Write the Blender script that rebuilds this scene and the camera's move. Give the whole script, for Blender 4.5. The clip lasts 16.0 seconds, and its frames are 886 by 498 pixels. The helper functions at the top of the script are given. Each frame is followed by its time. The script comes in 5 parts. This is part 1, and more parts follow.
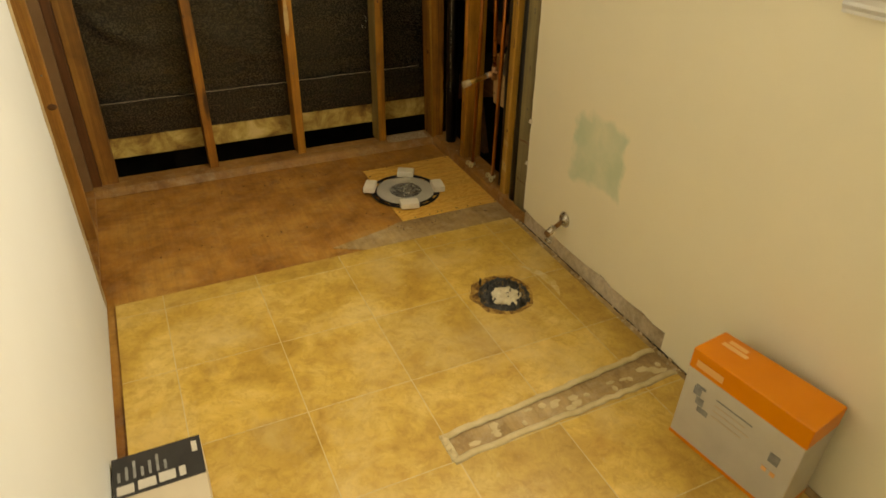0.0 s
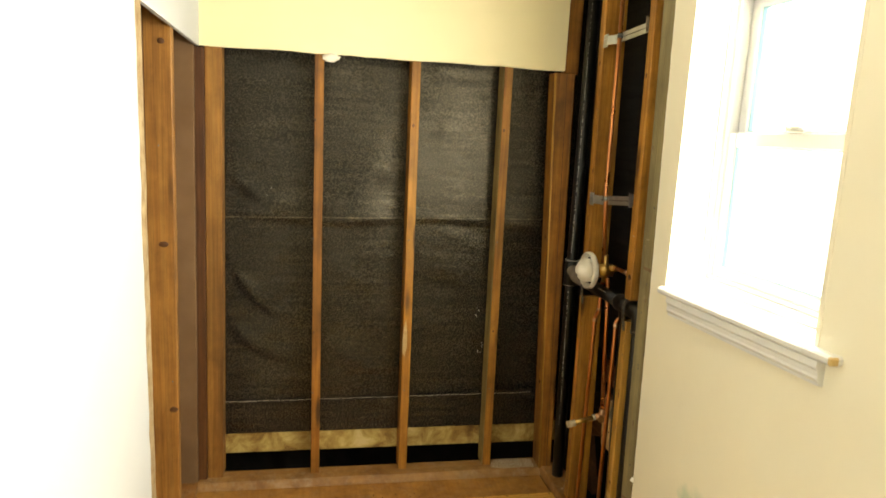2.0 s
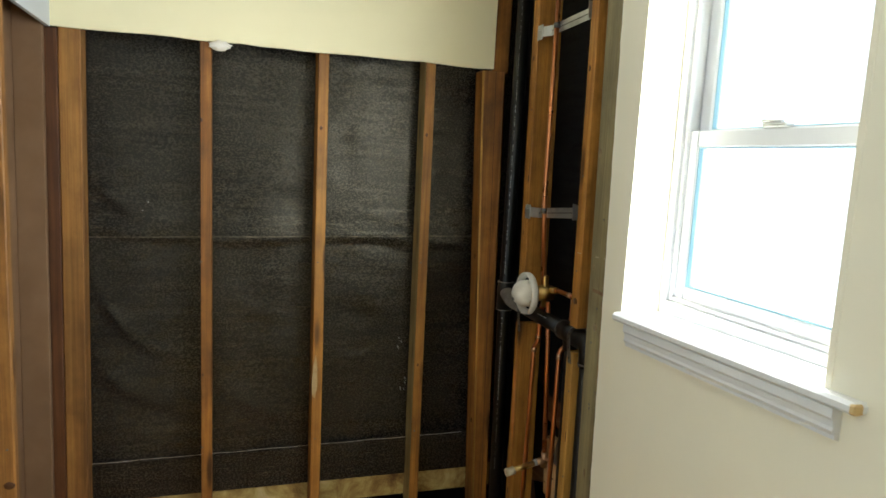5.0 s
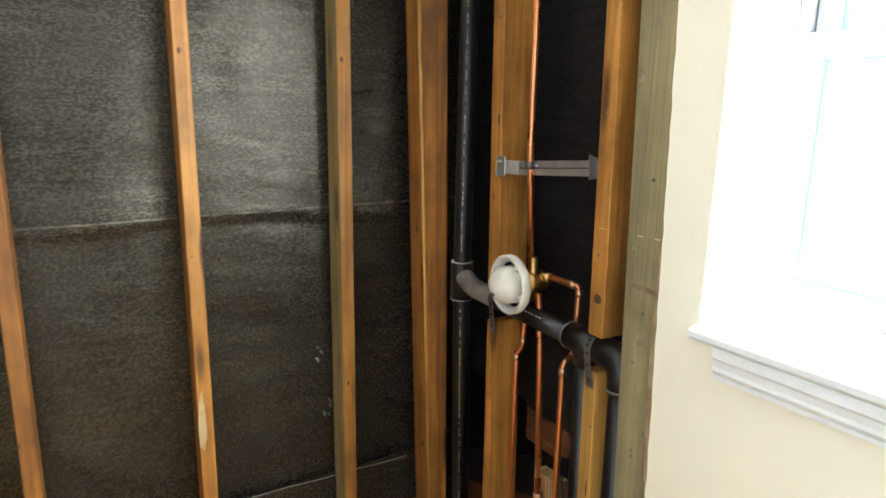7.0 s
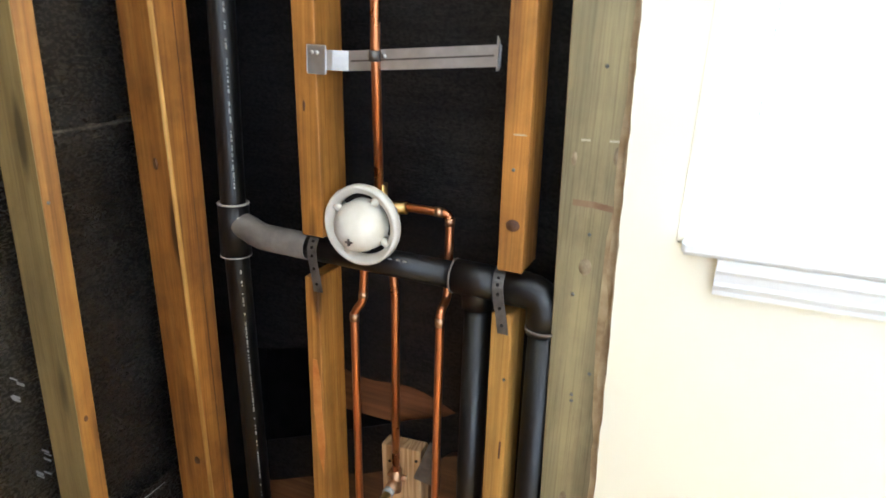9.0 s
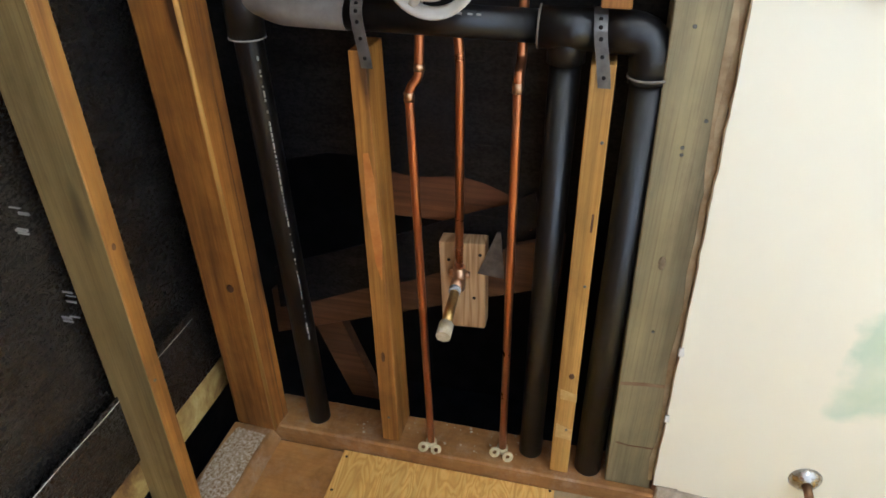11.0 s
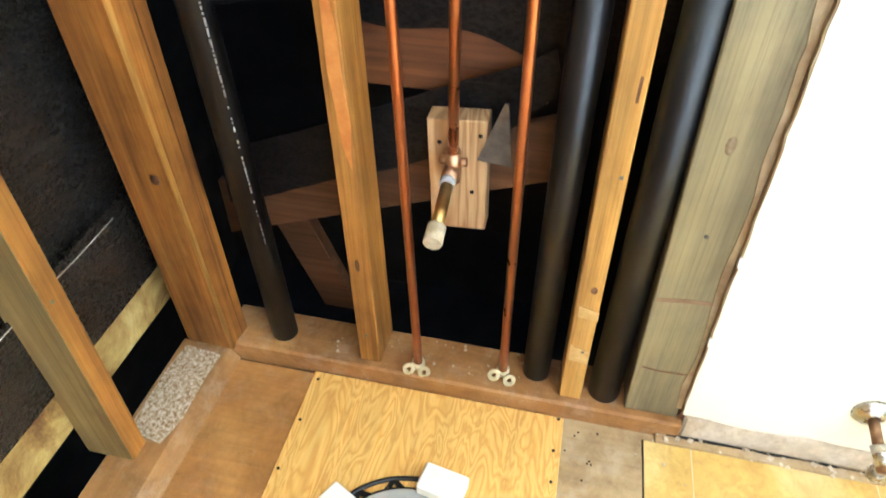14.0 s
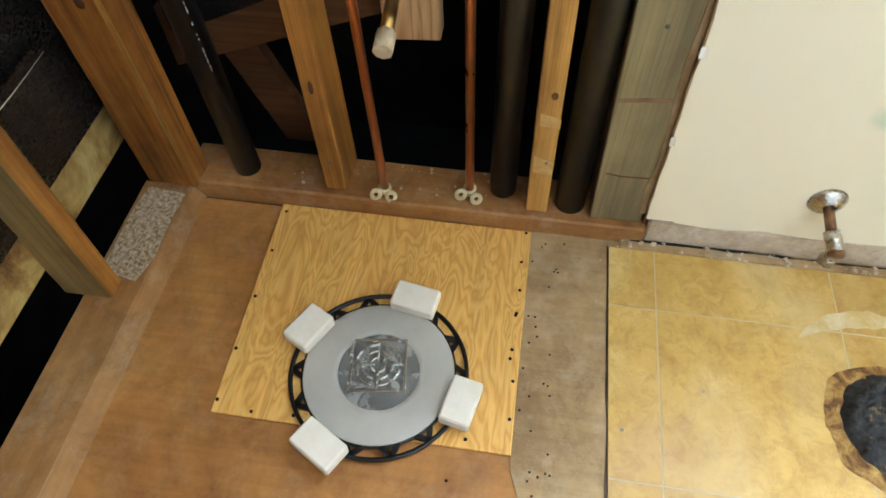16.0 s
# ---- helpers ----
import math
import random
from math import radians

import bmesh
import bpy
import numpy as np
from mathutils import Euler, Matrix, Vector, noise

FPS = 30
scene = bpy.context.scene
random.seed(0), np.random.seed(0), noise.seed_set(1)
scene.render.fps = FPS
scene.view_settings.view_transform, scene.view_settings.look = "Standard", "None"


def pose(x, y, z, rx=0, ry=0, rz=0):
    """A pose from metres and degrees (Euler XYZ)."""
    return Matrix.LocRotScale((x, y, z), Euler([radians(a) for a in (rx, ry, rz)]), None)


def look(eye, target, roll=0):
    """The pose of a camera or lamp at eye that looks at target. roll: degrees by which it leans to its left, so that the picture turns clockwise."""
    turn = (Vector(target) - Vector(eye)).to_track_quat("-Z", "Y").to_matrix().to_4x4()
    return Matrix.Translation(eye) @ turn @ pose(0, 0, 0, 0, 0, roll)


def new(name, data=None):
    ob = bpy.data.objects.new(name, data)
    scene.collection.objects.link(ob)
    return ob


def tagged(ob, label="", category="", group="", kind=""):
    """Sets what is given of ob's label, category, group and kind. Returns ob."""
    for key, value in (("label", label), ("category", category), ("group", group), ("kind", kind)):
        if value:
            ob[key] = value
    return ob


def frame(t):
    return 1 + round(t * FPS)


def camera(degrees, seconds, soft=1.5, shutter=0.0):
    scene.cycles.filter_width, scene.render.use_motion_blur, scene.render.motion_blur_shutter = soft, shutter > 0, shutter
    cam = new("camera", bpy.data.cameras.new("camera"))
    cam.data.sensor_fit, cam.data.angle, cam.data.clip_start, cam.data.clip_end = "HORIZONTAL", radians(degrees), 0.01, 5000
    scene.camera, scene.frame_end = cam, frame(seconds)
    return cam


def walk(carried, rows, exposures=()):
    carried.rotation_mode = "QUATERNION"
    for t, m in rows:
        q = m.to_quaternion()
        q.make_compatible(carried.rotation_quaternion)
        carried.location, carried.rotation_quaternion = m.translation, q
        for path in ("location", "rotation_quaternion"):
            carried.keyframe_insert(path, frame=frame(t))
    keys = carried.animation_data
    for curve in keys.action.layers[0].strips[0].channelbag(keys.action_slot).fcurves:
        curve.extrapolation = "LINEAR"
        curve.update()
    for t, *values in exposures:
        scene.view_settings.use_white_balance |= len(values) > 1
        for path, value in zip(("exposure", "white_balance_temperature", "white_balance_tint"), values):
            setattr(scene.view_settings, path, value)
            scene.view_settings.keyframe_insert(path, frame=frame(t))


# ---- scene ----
cam = camera(67.8, 16.0, 1.6, 0.25)
METRES, EYE, TILT, LEAN, TURN = 2.4, 1.5, 0.0, 0.0, -22.6
PATH = [
    (0, (0.171, 0.131, 1.386), (0.908, 1.636, 0.294), 1.9),
    (0.2, (0.161, 0.165, 1.441), (0.895, 1.669, 0.345), 2.1),
    (0.5, (0.253, 0.182, 1.452), (0.93, 1.791, 0.476), 3.1),
    (1, (0.314, 0.166, 1.486), (0.831, 1.951, 0.747), 2.1),
    (1.5, (0.375, 0.162, 1.533), (0.761, 2.057, 1.021), 2.2),
    (2, (0.38, 0.158, 1.574), (0.772, 2.091, 1.242), 3.0),
    (2.5, (0.383, 0.163, 1.603), (0.854, 2.098, 1.42), 3.1),
    (3, (0.37, 0.174, 1.611), (0.939, 2.088, 1.509), 3.7),
    (3.5, (0.349, 0.201, 1.605), (0.999, 2.085, 1.438), 3.4),
    (4, (0.351, 0.267, 1.558), (0.993, 2.144, 1.303), 3.6),
    (4.2, (0.345, 0.297, 1.546), (1.027, 2.161, 1.299), 3.5),
    (6.3, (0.749, 0.991, 1.503), (1.244, 2.896, 1.151), 2.5),
    (6.5, (0.652, 1.045, 1.509), (1.276, 2.906, 1.127), 4.6),
    (7, (0.563, 1.294, 1.504), (1.52, 2.999, 1.082), 1.3),
    (7.5, (0.591, 1.526, 1.445), (1.743, 3.098, 0.997), -2.6),
    (8, (0.601, 1.733, 1.44), (1.989, 3.069, 0.9), -3.1),
    (8.2, (0.586, 1.797, 1.417), (2.043, 3.01, 0.779), 8.4),
    (8.4, (0.545, 1.889, 1.442), (2.115, 2.918, 0.752), 17.2),
    (8.5, (0.512, 1.927, 1.436), (2.132, 2.888, 0.765), 19.2),
    (8.6, (0.500, 1.955, 1.425), (2.158, 2.866, 0.783), 18.0),
    (8.8, (0.470, 1.995, 1.410), (2.214, 2.775, 0.820), 8.4),
    (9, (0.484, 1.998, 1.423), (2.236, 2.722, 0.788), 2.5),
    (9.5, (0.489, 2.06, 1.365), (2.216, 2.583, 0.501), -3.6),
    (10, (0.464, 2.193, 1.303), (2.141, 2.611, 0.297), -0.3),
    (10.2, (0.459, 2.236, 1.28), (2.115, 2.636, 0.233), 1.9),
    (12.3, (0.604, 2.332, 1.214), (2.236, 2.701, 0.118), -3.7),
    (12.5, (0.632, 2.33, 1.195), (2.267, 2.709, 0.107), -2.1),
    (13, (0.736, 2.379, 1.148), (2.36, 2.707, 0.027), 1.6),
    (13.5, (0.747, 2.384, 1.114), (2.295, 2.727, -0.106), 1.6),
    (14, (0.726, 2.368, 1.075), (2.185, 2.675, -0.259), 0.9),
    (14.5, (0.704, 2.356, 1.034), (2.057, 2.616, -0.416), 0.4),
    (15, (0.692, 2.349, 1.01), (1.94, 2.571, -0.536), 1.0),
    (15.5, (0.687, 2.336, 1.003), (1.843, 2.53, -0.618), 0.1),
    (16, (0.699, 2.33, 1.028), (1.84, 2.522, -0.604), -1.1),
]
EXPOSURES = [(0.0, -0.2, 12000, 10), (0.5, -0.25, 12000, 6), (1.0, 0.17, 9900, 8), (2.0, 0.47, 8500, 9), (2.5, 0.28, 7700, 9), (3.0, 0.1, 7200, 8), (3.5, -0.1, 6600, 7), (4.2, -0.2, 6350, 7),
             (6.5, 0.68, 5900, 11), (7.0, 1.0, 5850, 12), (8.0, 1.55, 6000, 15), (8.5, 1.68, 5650, 15), (9.0, 1.5, 5500, 14), (9.5, 1.2, 5550, 15), (10.0, 1.2, 5550, 15), (10.4, 1.2, 5500, 15),
             (12.5, 1.8, 5100, 15), (13.0, 2.15, 5500, 12), (13.5, 2.25, 5700, 12), (14.0, 2.35, 5400, 10), (14.5, 2.1, 5350, 10), (15.0, 1.78, 5300, 10), (16.0, 1.12, 5600, 10)]
walk(cam, [(t, look(eye, target, roll)) for t, eye, target, roll in PATH], EXPOSURES)

# ---- world and light ----
world = bpy.data.worlds.new("sky")
scene.world = world
world.use_nodes = True
wt = world.node_tree
sky = wt.nodes.new("ShaderNodeTexSky")
sky.sky_type, sky.sun_disc, sky.sun_elevation, sky.sun_rotation = "NISHITA", False, radians(40), radians(200)
wt.links.new(sky.outputs[0], wt.nodes["Background"].inputs[0])
wt.nodes["Background"].inputs[1].default_value = 0.1


def window_light(name, y, z, power):
    lamp = bpy.data.lights.new(name, "AREA")
    lamp.shape, lamp.size, lamp.size_y, lamp.energy, lamp.color = "RECTANGLE", 0.62, 0.86, power, (0.93, 0.97, 1.0)
    ob = new(name, lamp)
    ob.matrix_world = look((1.597, y, z), (0.0, y, z))
    return ob


window_light("window_daylight", 1.705, 1.60, 27)
window_light("window_daylight", 0.69, 1.60, 27)


# ---- materials ----
def material(name, rough=0.6, metal=0.0):
    m = bpy.data.materials.new(name)
    m.use_nodes = True
    b = m.node_tree.nodes["Principled BSDF"]
    b.inputs["Roughness"].default_value, b.inputs["Metallic"].default_value = rough, metal
    return m, m.node_tree, b


def node(nt, kind, **values):
    n = nt.nodes.new(kind)
    for k, v in values.items():
        n.inputs[k.replace("_", " ")].default_value = v
    return n


def coords(nt, scale, shuffle=True):
    """Object coordinates, stretched, shifted by a random amount per object."""
    tc = nt.nodes.new("ShaderNodeTexCoord")
    mp = nt.nodes.new("ShaderNodeMapping")
    mp.inputs["Scale"].default_value = scale
    nt.links.new(tc.outputs["Object"], mp.inputs["Vector"])
    if shuffle:
        info = nt.nodes.new("ShaderNodeObjectInfo")
        mul = nt.nodes.new("ShaderNodeMath")
        mul.operation = "MULTIPLY"
        mul.inputs[1].default_value = 37.0
        nt.links.new(info.outputs["Random"], mul.inputs[0])
        nt.links.new(mul.outputs[0], mp.inputs["Location"])
    return mp.outputs["Vector"]


def ramp(nt, fac, *stops):
    r = nt.nodes.new("ShaderNodeValToRGB")
    e = r.color_ramp.elements
    while len(e) < len(stops):
        e.new(0.5)
    for el, (p, c) in zip(e, stops):
        el.position, el.color = p, (*c, 1) if len(c) == 3 else c
    nt.links.new(fac, r.inputs[0])
    return r.outputs[0]


def noise_tex(nt, vec, scale, detail=4.0, rough=0.55, distort=0.0):
    n = node(nt, "ShaderNodeTexNoise", Scale=scale, Detail=detail, Roughness=rough, Distortion=distort)
    nt.links.new(vec, n.inputs["Vector"])
    return n.outputs["Fac"]


def mix(nt, fac, a, b, blend="MIX"):
    m = nt.nodes.new("ShaderNodeMix")
    m.data_type, m.blend_type = "RGBA", blend
    for sock, v in ((m.inputs[0], fac), (m.inputs[6], a), (m.inputs[7], b)):
        if isinstance(v, (int, float)):
            sock.default_value = v
        elif isinstance(v, tuple):
            sock.default_value = (*v, 1)
        else:
            nt.links.new(v, sock)
    return m.outputs[2]


def bump(nt, bsdf, height, strength=0.3, distance=0.002):
    b = node(nt, "ShaderNodeBump", Strength=strength, Distance=distance)
    nt.links.new(height, b.inputs["Height"])
    nt.links.new(b.outputs[0], bsdf.inputs["Normal"])


def wood(name, dark, mid, light, axis="z", rough=0.55, streak=1.0, dirt=0.35, figure=0.0, calm=0.25):
    """Sawn timber with the grain along an axis: fibre streaks, broad bands, knots and grime."""
    m, nt, b = material(name, rough)
    long, fine = 1.2, 55.0
    sc = {"x": (long, fine, fine), "y": (fine, long, fine), "z": (fine, fine, long)}[axis]
    fibre = noise_tex(nt, coords(nt, sc), 1.0 * streak, 5.0, 0.65, 0.3)
    sb = {"x": (0.9, 14, 14), "y": (14, 0.9, 14), "z": (14, 14, 0.9)}[axis]
    band = noise_tex(nt, coords(nt, sb), 1.0, 3.0, 0.5, 0.8 + figure)
    col = mix(nt, calm, ramp(nt, fibre, (0.28, dark), (0.5, mid), (0.72, light)), mid)
    tone = ramp(nt, band, (0.3, (0.62, 0.6, 0.58)), (0.65, (1.12, 1.08, 1.0)))
    col = mix(nt, 0.8, col, tone, "MULTIPLY")
    sf = {"x": (3.5, 260, 260), "y": (260, 3.5, 260), "z": (260, 260, 3.5)}[axis]
    hair = noise_tex(nt, coords(nt, sf), 1.0, 3.0, 0.6, 0.15)
    col = mix(nt, 0.5, col, ramp(nt, hair, (0.34, (0.6, 0.56, 0.52)), (0.5, (1.0, 1.0, 1.0)), (0.7, (1.15, 1.13, 1.1))), "MULTIPLY")
    cloud = noise_tex(nt, coords(nt, {"x": (3, 9, 9), "y": (9, 3, 9), "z": (9, 9, 3)}[axis]), 1.0, 6, 0.7, 0.5)
    col = mix(nt, 0.75, col, ramp(nt, cloud, (0.32, (0.58, 0.53, 0.5)), (0.5, (0.95, 0.95, 0.95)), (0.68, (1.2, 1.18, 1.12))), "MULTIPLY")
    grime = noise_tex(nt, coords(nt, (1, 1, 1)), 5.0, 6.0, 0.65)
    g = ramp(nt, grime, (0.42, (0, 0, 0)), (0.72, (dirt, dirt, dirt)))
    col = mix(nt, g, col, tuple(c * 0.35 for c in dark))
    vor = node(nt, "ShaderNodeTexVoronoi", Scale=1.0)
    sk = {"x": (2.2, 13, 13), "y": (13, 2.2, 13), "z": (13, 13, 2.2)}[axis]
    nt.links.new(coords(nt, sk), vor.inputs["Vector"])
    knot = ramp(nt, vor.outputs["Distance"], (0.10, (0.9, 0.9, 0.9)), (0.19, (0, 0, 0)))
    col = mix(nt, knot, col, tuple(c * 0.4 for c in dark))
    nt.links.new(col, b.inputs["Base Color"])
    nt.links.new(ramp(nt, fibre, (0.2, (rough + 0.15,) * 3), (0.8, (rough - 0.12,) * 3)), b.inputs["Roughness"])
    bump(nt, b, fibre, 0.35, 0.0015)
    return m


def plain(name, a, b_col, rough=0.5, metal=0.0, scale=9.0, relief=0.08, fine=120.0):
    """A surface in two close tones with fine relief."""
    m, nt, b = material(name, rough, metal)
    v = coords(nt, (1, 1, 1))
    n = noise_tex(nt, v, scale, 6.0, 0.6)
    nt.links.new(ramp(nt, n, (0.32, a), (0.68, b_col)), b.inputs["Base Color"])
    nt.links.new(ramp(nt, noise_tex(nt, v, scale * 2.3, 4), (0.3, (rough * 0.8,) * 3), (0.7, (min(rough * 1.2, 1),) * 3)), b.inputs["Roughness"])
    bump(nt, b, noise_tex(nt, v, fine, 3), relief, 0.001)
    return m


def wall_paint(name, base, patch=False):
    """Rolled cream wall paint with scuffs; the plumbing wall also bears a patch of older green paint."""
    m, nt, b = material(name, 0.62)
    v = coords(nt, (1, 1, 1), False)
    n = noise_tex(nt, v, 2.2, 5, 0.6)
    col = ramp(nt, n, (0.3, tuple(c * 0.95 for c in base)), (0.7, base))
    scuff = ramp(nt, noise_tex(nt, v, 13, 7, 0.7), (0.66, (0, 0, 0)), (0.8, (0.22, 0.22, 0.22)))
    col = mix(nt, scuff, col, tuple(c * 0.7 for c in base))
    if patch:
        sep = nt.nodes.new("ShaderNodeSeparateXYZ")
        warp = nt.nodes.new("ShaderNodeVectorMath")
        warp.operation = "MULTIPLY_ADD"
        nz = node(nt, "ShaderNodeTexNoise", Scale=9.0, Detail=4.0)
        nt.links.new(v, nz.inputs["Vector"])
        nt.links.new(nz.outputs["Color"], warp.inputs[0])
        warp.inputs[1].default_value = (0.13, 0.13, 0.13)
        nt.links.new(v, warp.inputs[2])
        nt.links.new(warp.outputs[0], sep.inputs[0])

        def inside(sock, centre, half):
            s = nt.nodes.new("ShaderNodeMath")
            s.operation, s.inputs[1].default_value = "SUBTRACT", centre
            nt.links.new(sock, s.inputs[0])
            a = nt.nodes.new("ShaderNodeMath")
            a.operation = "ABSOLUTE"
            nt.links.new(s.outputs[0], a.inputs[0])
            return ramp(nt, a.outputs[0], (half - 0.012, (1, 1, 1)), (half + 0.012, (0, 0, 0)))
        area = mix(nt, 1.0, inside(sep.outputs[1], 1.755, 0.125), inside(sep.outputs[2], 0.545, 0.12), "MULTIPLY")
        fade = ramp(nt, noise_tex(nt, v, 7, 4), (0.25, (0.25, 0.25, 0.25)), (0.6, (0.95, 0.95, 0.95)))
        col = mix(nt, mix(nt, 1.0, area, fade, "MULTIPLY"), col, (0.55, 0.645, 0.475))
    nt.links.new(col, b.inputs["Base Color"])
    bump(nt, b, noise_tex(nt, v, 160, 3), 0.12, 0.001)
    return m


def felt_material(name, dark, light, seam=0.0, scratch=0.9, gloss=(0.20, 0.36), shine=0.85):
    """Asphalt felt: near black, waxy, with fine cross lines and pale scratches."""
    m, nt, b = material(name, 0.42)
    v = coords(nt, (1, 1, 1), False)
    base = ramp(nt, noise_tex(nt, v, 6, 6, 0.7), (0.3, dark), (0.72, light))
    lines = noise_tex(nt, coords(nt, (2.2, 2.2, 160), False), 1.0, 4, 0.7)
    dash = ramp(nt, noise_tex(nt, coords(nt, (17, 17, 260), False), 1.0, 2, 0.5), (0.675, (0, 0, 0)), (0.72, (scratch,) * 3))
    col = mix(nt, dash, base, (0.22, 0.185, 0.11))
    if seam:
        sep = nt.nodes.new("ShaderNodeSeparateXYZ")
        nt.links.new(v, sep.inputs[0])
        wob = nt.nodes.new("ShaderNodeMath")
        wob.operation, wob.inputs[1].default_value, wob.inputs[2].default_value = "MULTIPLY_ADD", 0.02, seam
        nt.links.new(sep.outputs[0], wob.inputs[0])
        off = nt.nodes.new("ShaderNodeMath")
        off.operation = "SUBTRACT"
        nt.links.new(sep.outputs[2], off.inputs[0])
        nt.links.new(wob.outputs[0], off.inputs[1])
        ab = nt.nodes.new("ShaderNodeMath")
        ab.operation = "ABSOLUTE"
        nt.links.new(off.outputs[0], ab.inputs[0])
        thin = ramp(nt, ab.outputs[0], (0.0008, (1, 1, 1)), (0.0022, (0, 0, 0)))
        worn = ramp(nt, noise_tex(nt, v, 9, 5, 0.7), (0.4, (0.05, 0.05, 0.05)), (0.62, (0.8, 0.8, 0.8)))
        col = mix(nt, mix(nt, 1.0, thin, worn, "MULTIPLY"), col, (0.26, 0.23, 0.17))
    nt.links.new(col, b.inputs["Base Color"])
    b.inputs["Specular Tint"].default_value = (1.0, 0.91, 0.71, 1)
    grain = noise_tex(nt, coords(nt, (1, 1, 1.5), False), 120, 3, 0.65)
    nt.links.new(ramp(nt, grain, (0.34, (gloss[0],) * 3), (0.64, (gloss[1],) * 3)), b.inputs["Roughness"])
    streaks = noise_tex(nt, coords(nt, (3, 3, 34), False), 1.0, 5, 0.7)
    level = mix(nt, 1.0, ramp(nt, streaks, (0.32, (0.55,) * 3), (0.62, (1.0,) * 3)), ramp(nt, grain, (0.36, (0.45,) * 3), (0.60, (1.0,) * 3)), "MULTIPLY")
    nt.links.new(mix(nt, 1.0, level, (shine,) * 3, "MULTIPLY"), b.inputs["Specular IOR Level"])
    b1 = node(nt, "ShaderNodeBump", Strength=0.25, Distance=0.0015)
    nt.links.new(lines, b1.inputs["Height"])
    b2 = node(nt, "ShaderNodeBump", Strength=0.65, Distance=0.0018)
    nt.links.new(noise_tex(nt, coords(nt, (120, 120, 200), False), 1.0, 3, 0.62), b2.inputs["Height"])
    nt.links.new(b1.outputs[0], b2.inputs["Normal"])
    nt.links.new(b2.outputs[0], b.inputs["Normal"])
    return m


def vinyl_material(name):
    """Old sheet-marbled vinyl tile in ochre, unevenly worn."""
    m, nt, b = material(name, 0.34)
    v = coords(nt, (1, 1, 1), False)
    cloud = noise_tex(nt, v, 4.5, 7, 0.62, 0.6)
    col = ramp(nt, cloud, (0.28, (0.41, 0.24, 0.050)), (0.5, (0.58, 0.38, 0.095)), (0.72, (0.71, 0.53, 0.20)))
    own = noise_tex(nt, coords(nt, (1, 1, 1)), 9, 8, 0.72, 1.2)
    col = mix(nt, 0.75, col, ramp(nt, own, (0.36, (0.84, 0.78, 0.70)), (0.5, (1, 1, 1)), (0.64, (1.10, 1.11, 1.18))), "MULTIPLY")
    fleck = ramp(nt, noise_tex(nt, coords(nt, (1, 1, 1)), 34, 6, 0.75, 0.8), (0.40, (0.80, 0.74, 0.66)), (0.52, (1, 1, 1)))
    col = mix(nt, 0.7, col, fleck, "MULTIPLY")
    worn = ramp(nt, noise_tex(nt, v, 6.5, 9, 0.75, 0.3), (0.50, (0, 0, 0)), (0.68, (0.40,) * 3))
    col = mix(nt, worn, col, (0.44, 0.24, 0.05))
    faded = ramp(nt, noise_tex(nt, v, 3.1, 6, 0.6, 0.4), (0.50, (0, 0, 0)), (0.68, (0.5,) * 3))
    col = mix(nt, faded, col, (0.68, 0.55, 0.29))
    info = nt.nodes.new("ShaderNodeObjectInfo")
    col = mix(nt, 0.6, col, ramp(nt, info.outputs["Random"], (0.0, (0.80, 0.77, 0.74)), (1.0, (1.12, 1.12, 1.1))), "MULTIPLY")
    scuff = ramp(nt, noise_tex(nt, v, 26, 6, 0.75), (0.62, (0, 0, 0)), (0.76, (0.45,) * 3))
    col = mix(nt, scuff, col, (0.62, 0.52, 0.34))
    nt.links.new(col, b.inputs["Base Color"])
    nt.links.new(ramp(nt, noise_tex(nt, v, 9, 5), (0.3, (0.36,) * 3), (0.7, (0.6,) * 3)), b.inputs["Roughness"])
    bump(nt, b, noise_tex(nt, v, 40, 4), 0.06, 0.002)
    return m


def plywood_material(name, dark, mid, light, stain=0.6, figure=5.0):
    """Fir plywood: long cathedral figure across y, with stains."""
    m, nt, b = material(name, 0.6)
    v = coords(nt, (4.5, 17.0, 1.0))
    warped = noise_tex(nt, v, 1.0, 3, 0.5, 0.6)
    mult = nt.nodes.new("ShaderNodeMath")
    mult.operation, mult.inputs[1].default_value = "MULTIPLY", figure * 2.6
    nt.links.new(warped, mult.inputs[0])
    fr = nt.nodes.new("ShaderNodeMath")
    fr.operation = "PINGPONG"
    fr.inputs[1].default_value = 0.5
    nt.links.new(mult.outputs[0], fr.inputs[0])
    col = ramp(nt, fr.outputs[0], (0.05, light), (0.3, mid), (0.48, dark))
    fibre = noise_tex(nt, coords(nt, (3, 90, 3)), 1.0, 4, 0.7)
    col = mix(nt, 0.5, col, ramp(nt, fibre, (0.3, (0.7, 0.68, 0.66)), (0.7, (1.1, 1.1, 1.08))), "MULTIPLY")
    st = ramp(nt, noise_tex(nt, coords(nt, (1, 1, 1), False), 3.2, 7, 0.66), (0.42, (0, 0, 0)), (0.75, (stain, stain, stain)))
    col = mix(nt, st, col, tuple(c * 0.42 for c in dark))
    nt.links.new(col, b.inputs["Base Color"])
    bump(nt, b, fibre, 0.2, 0.0012)
    return m


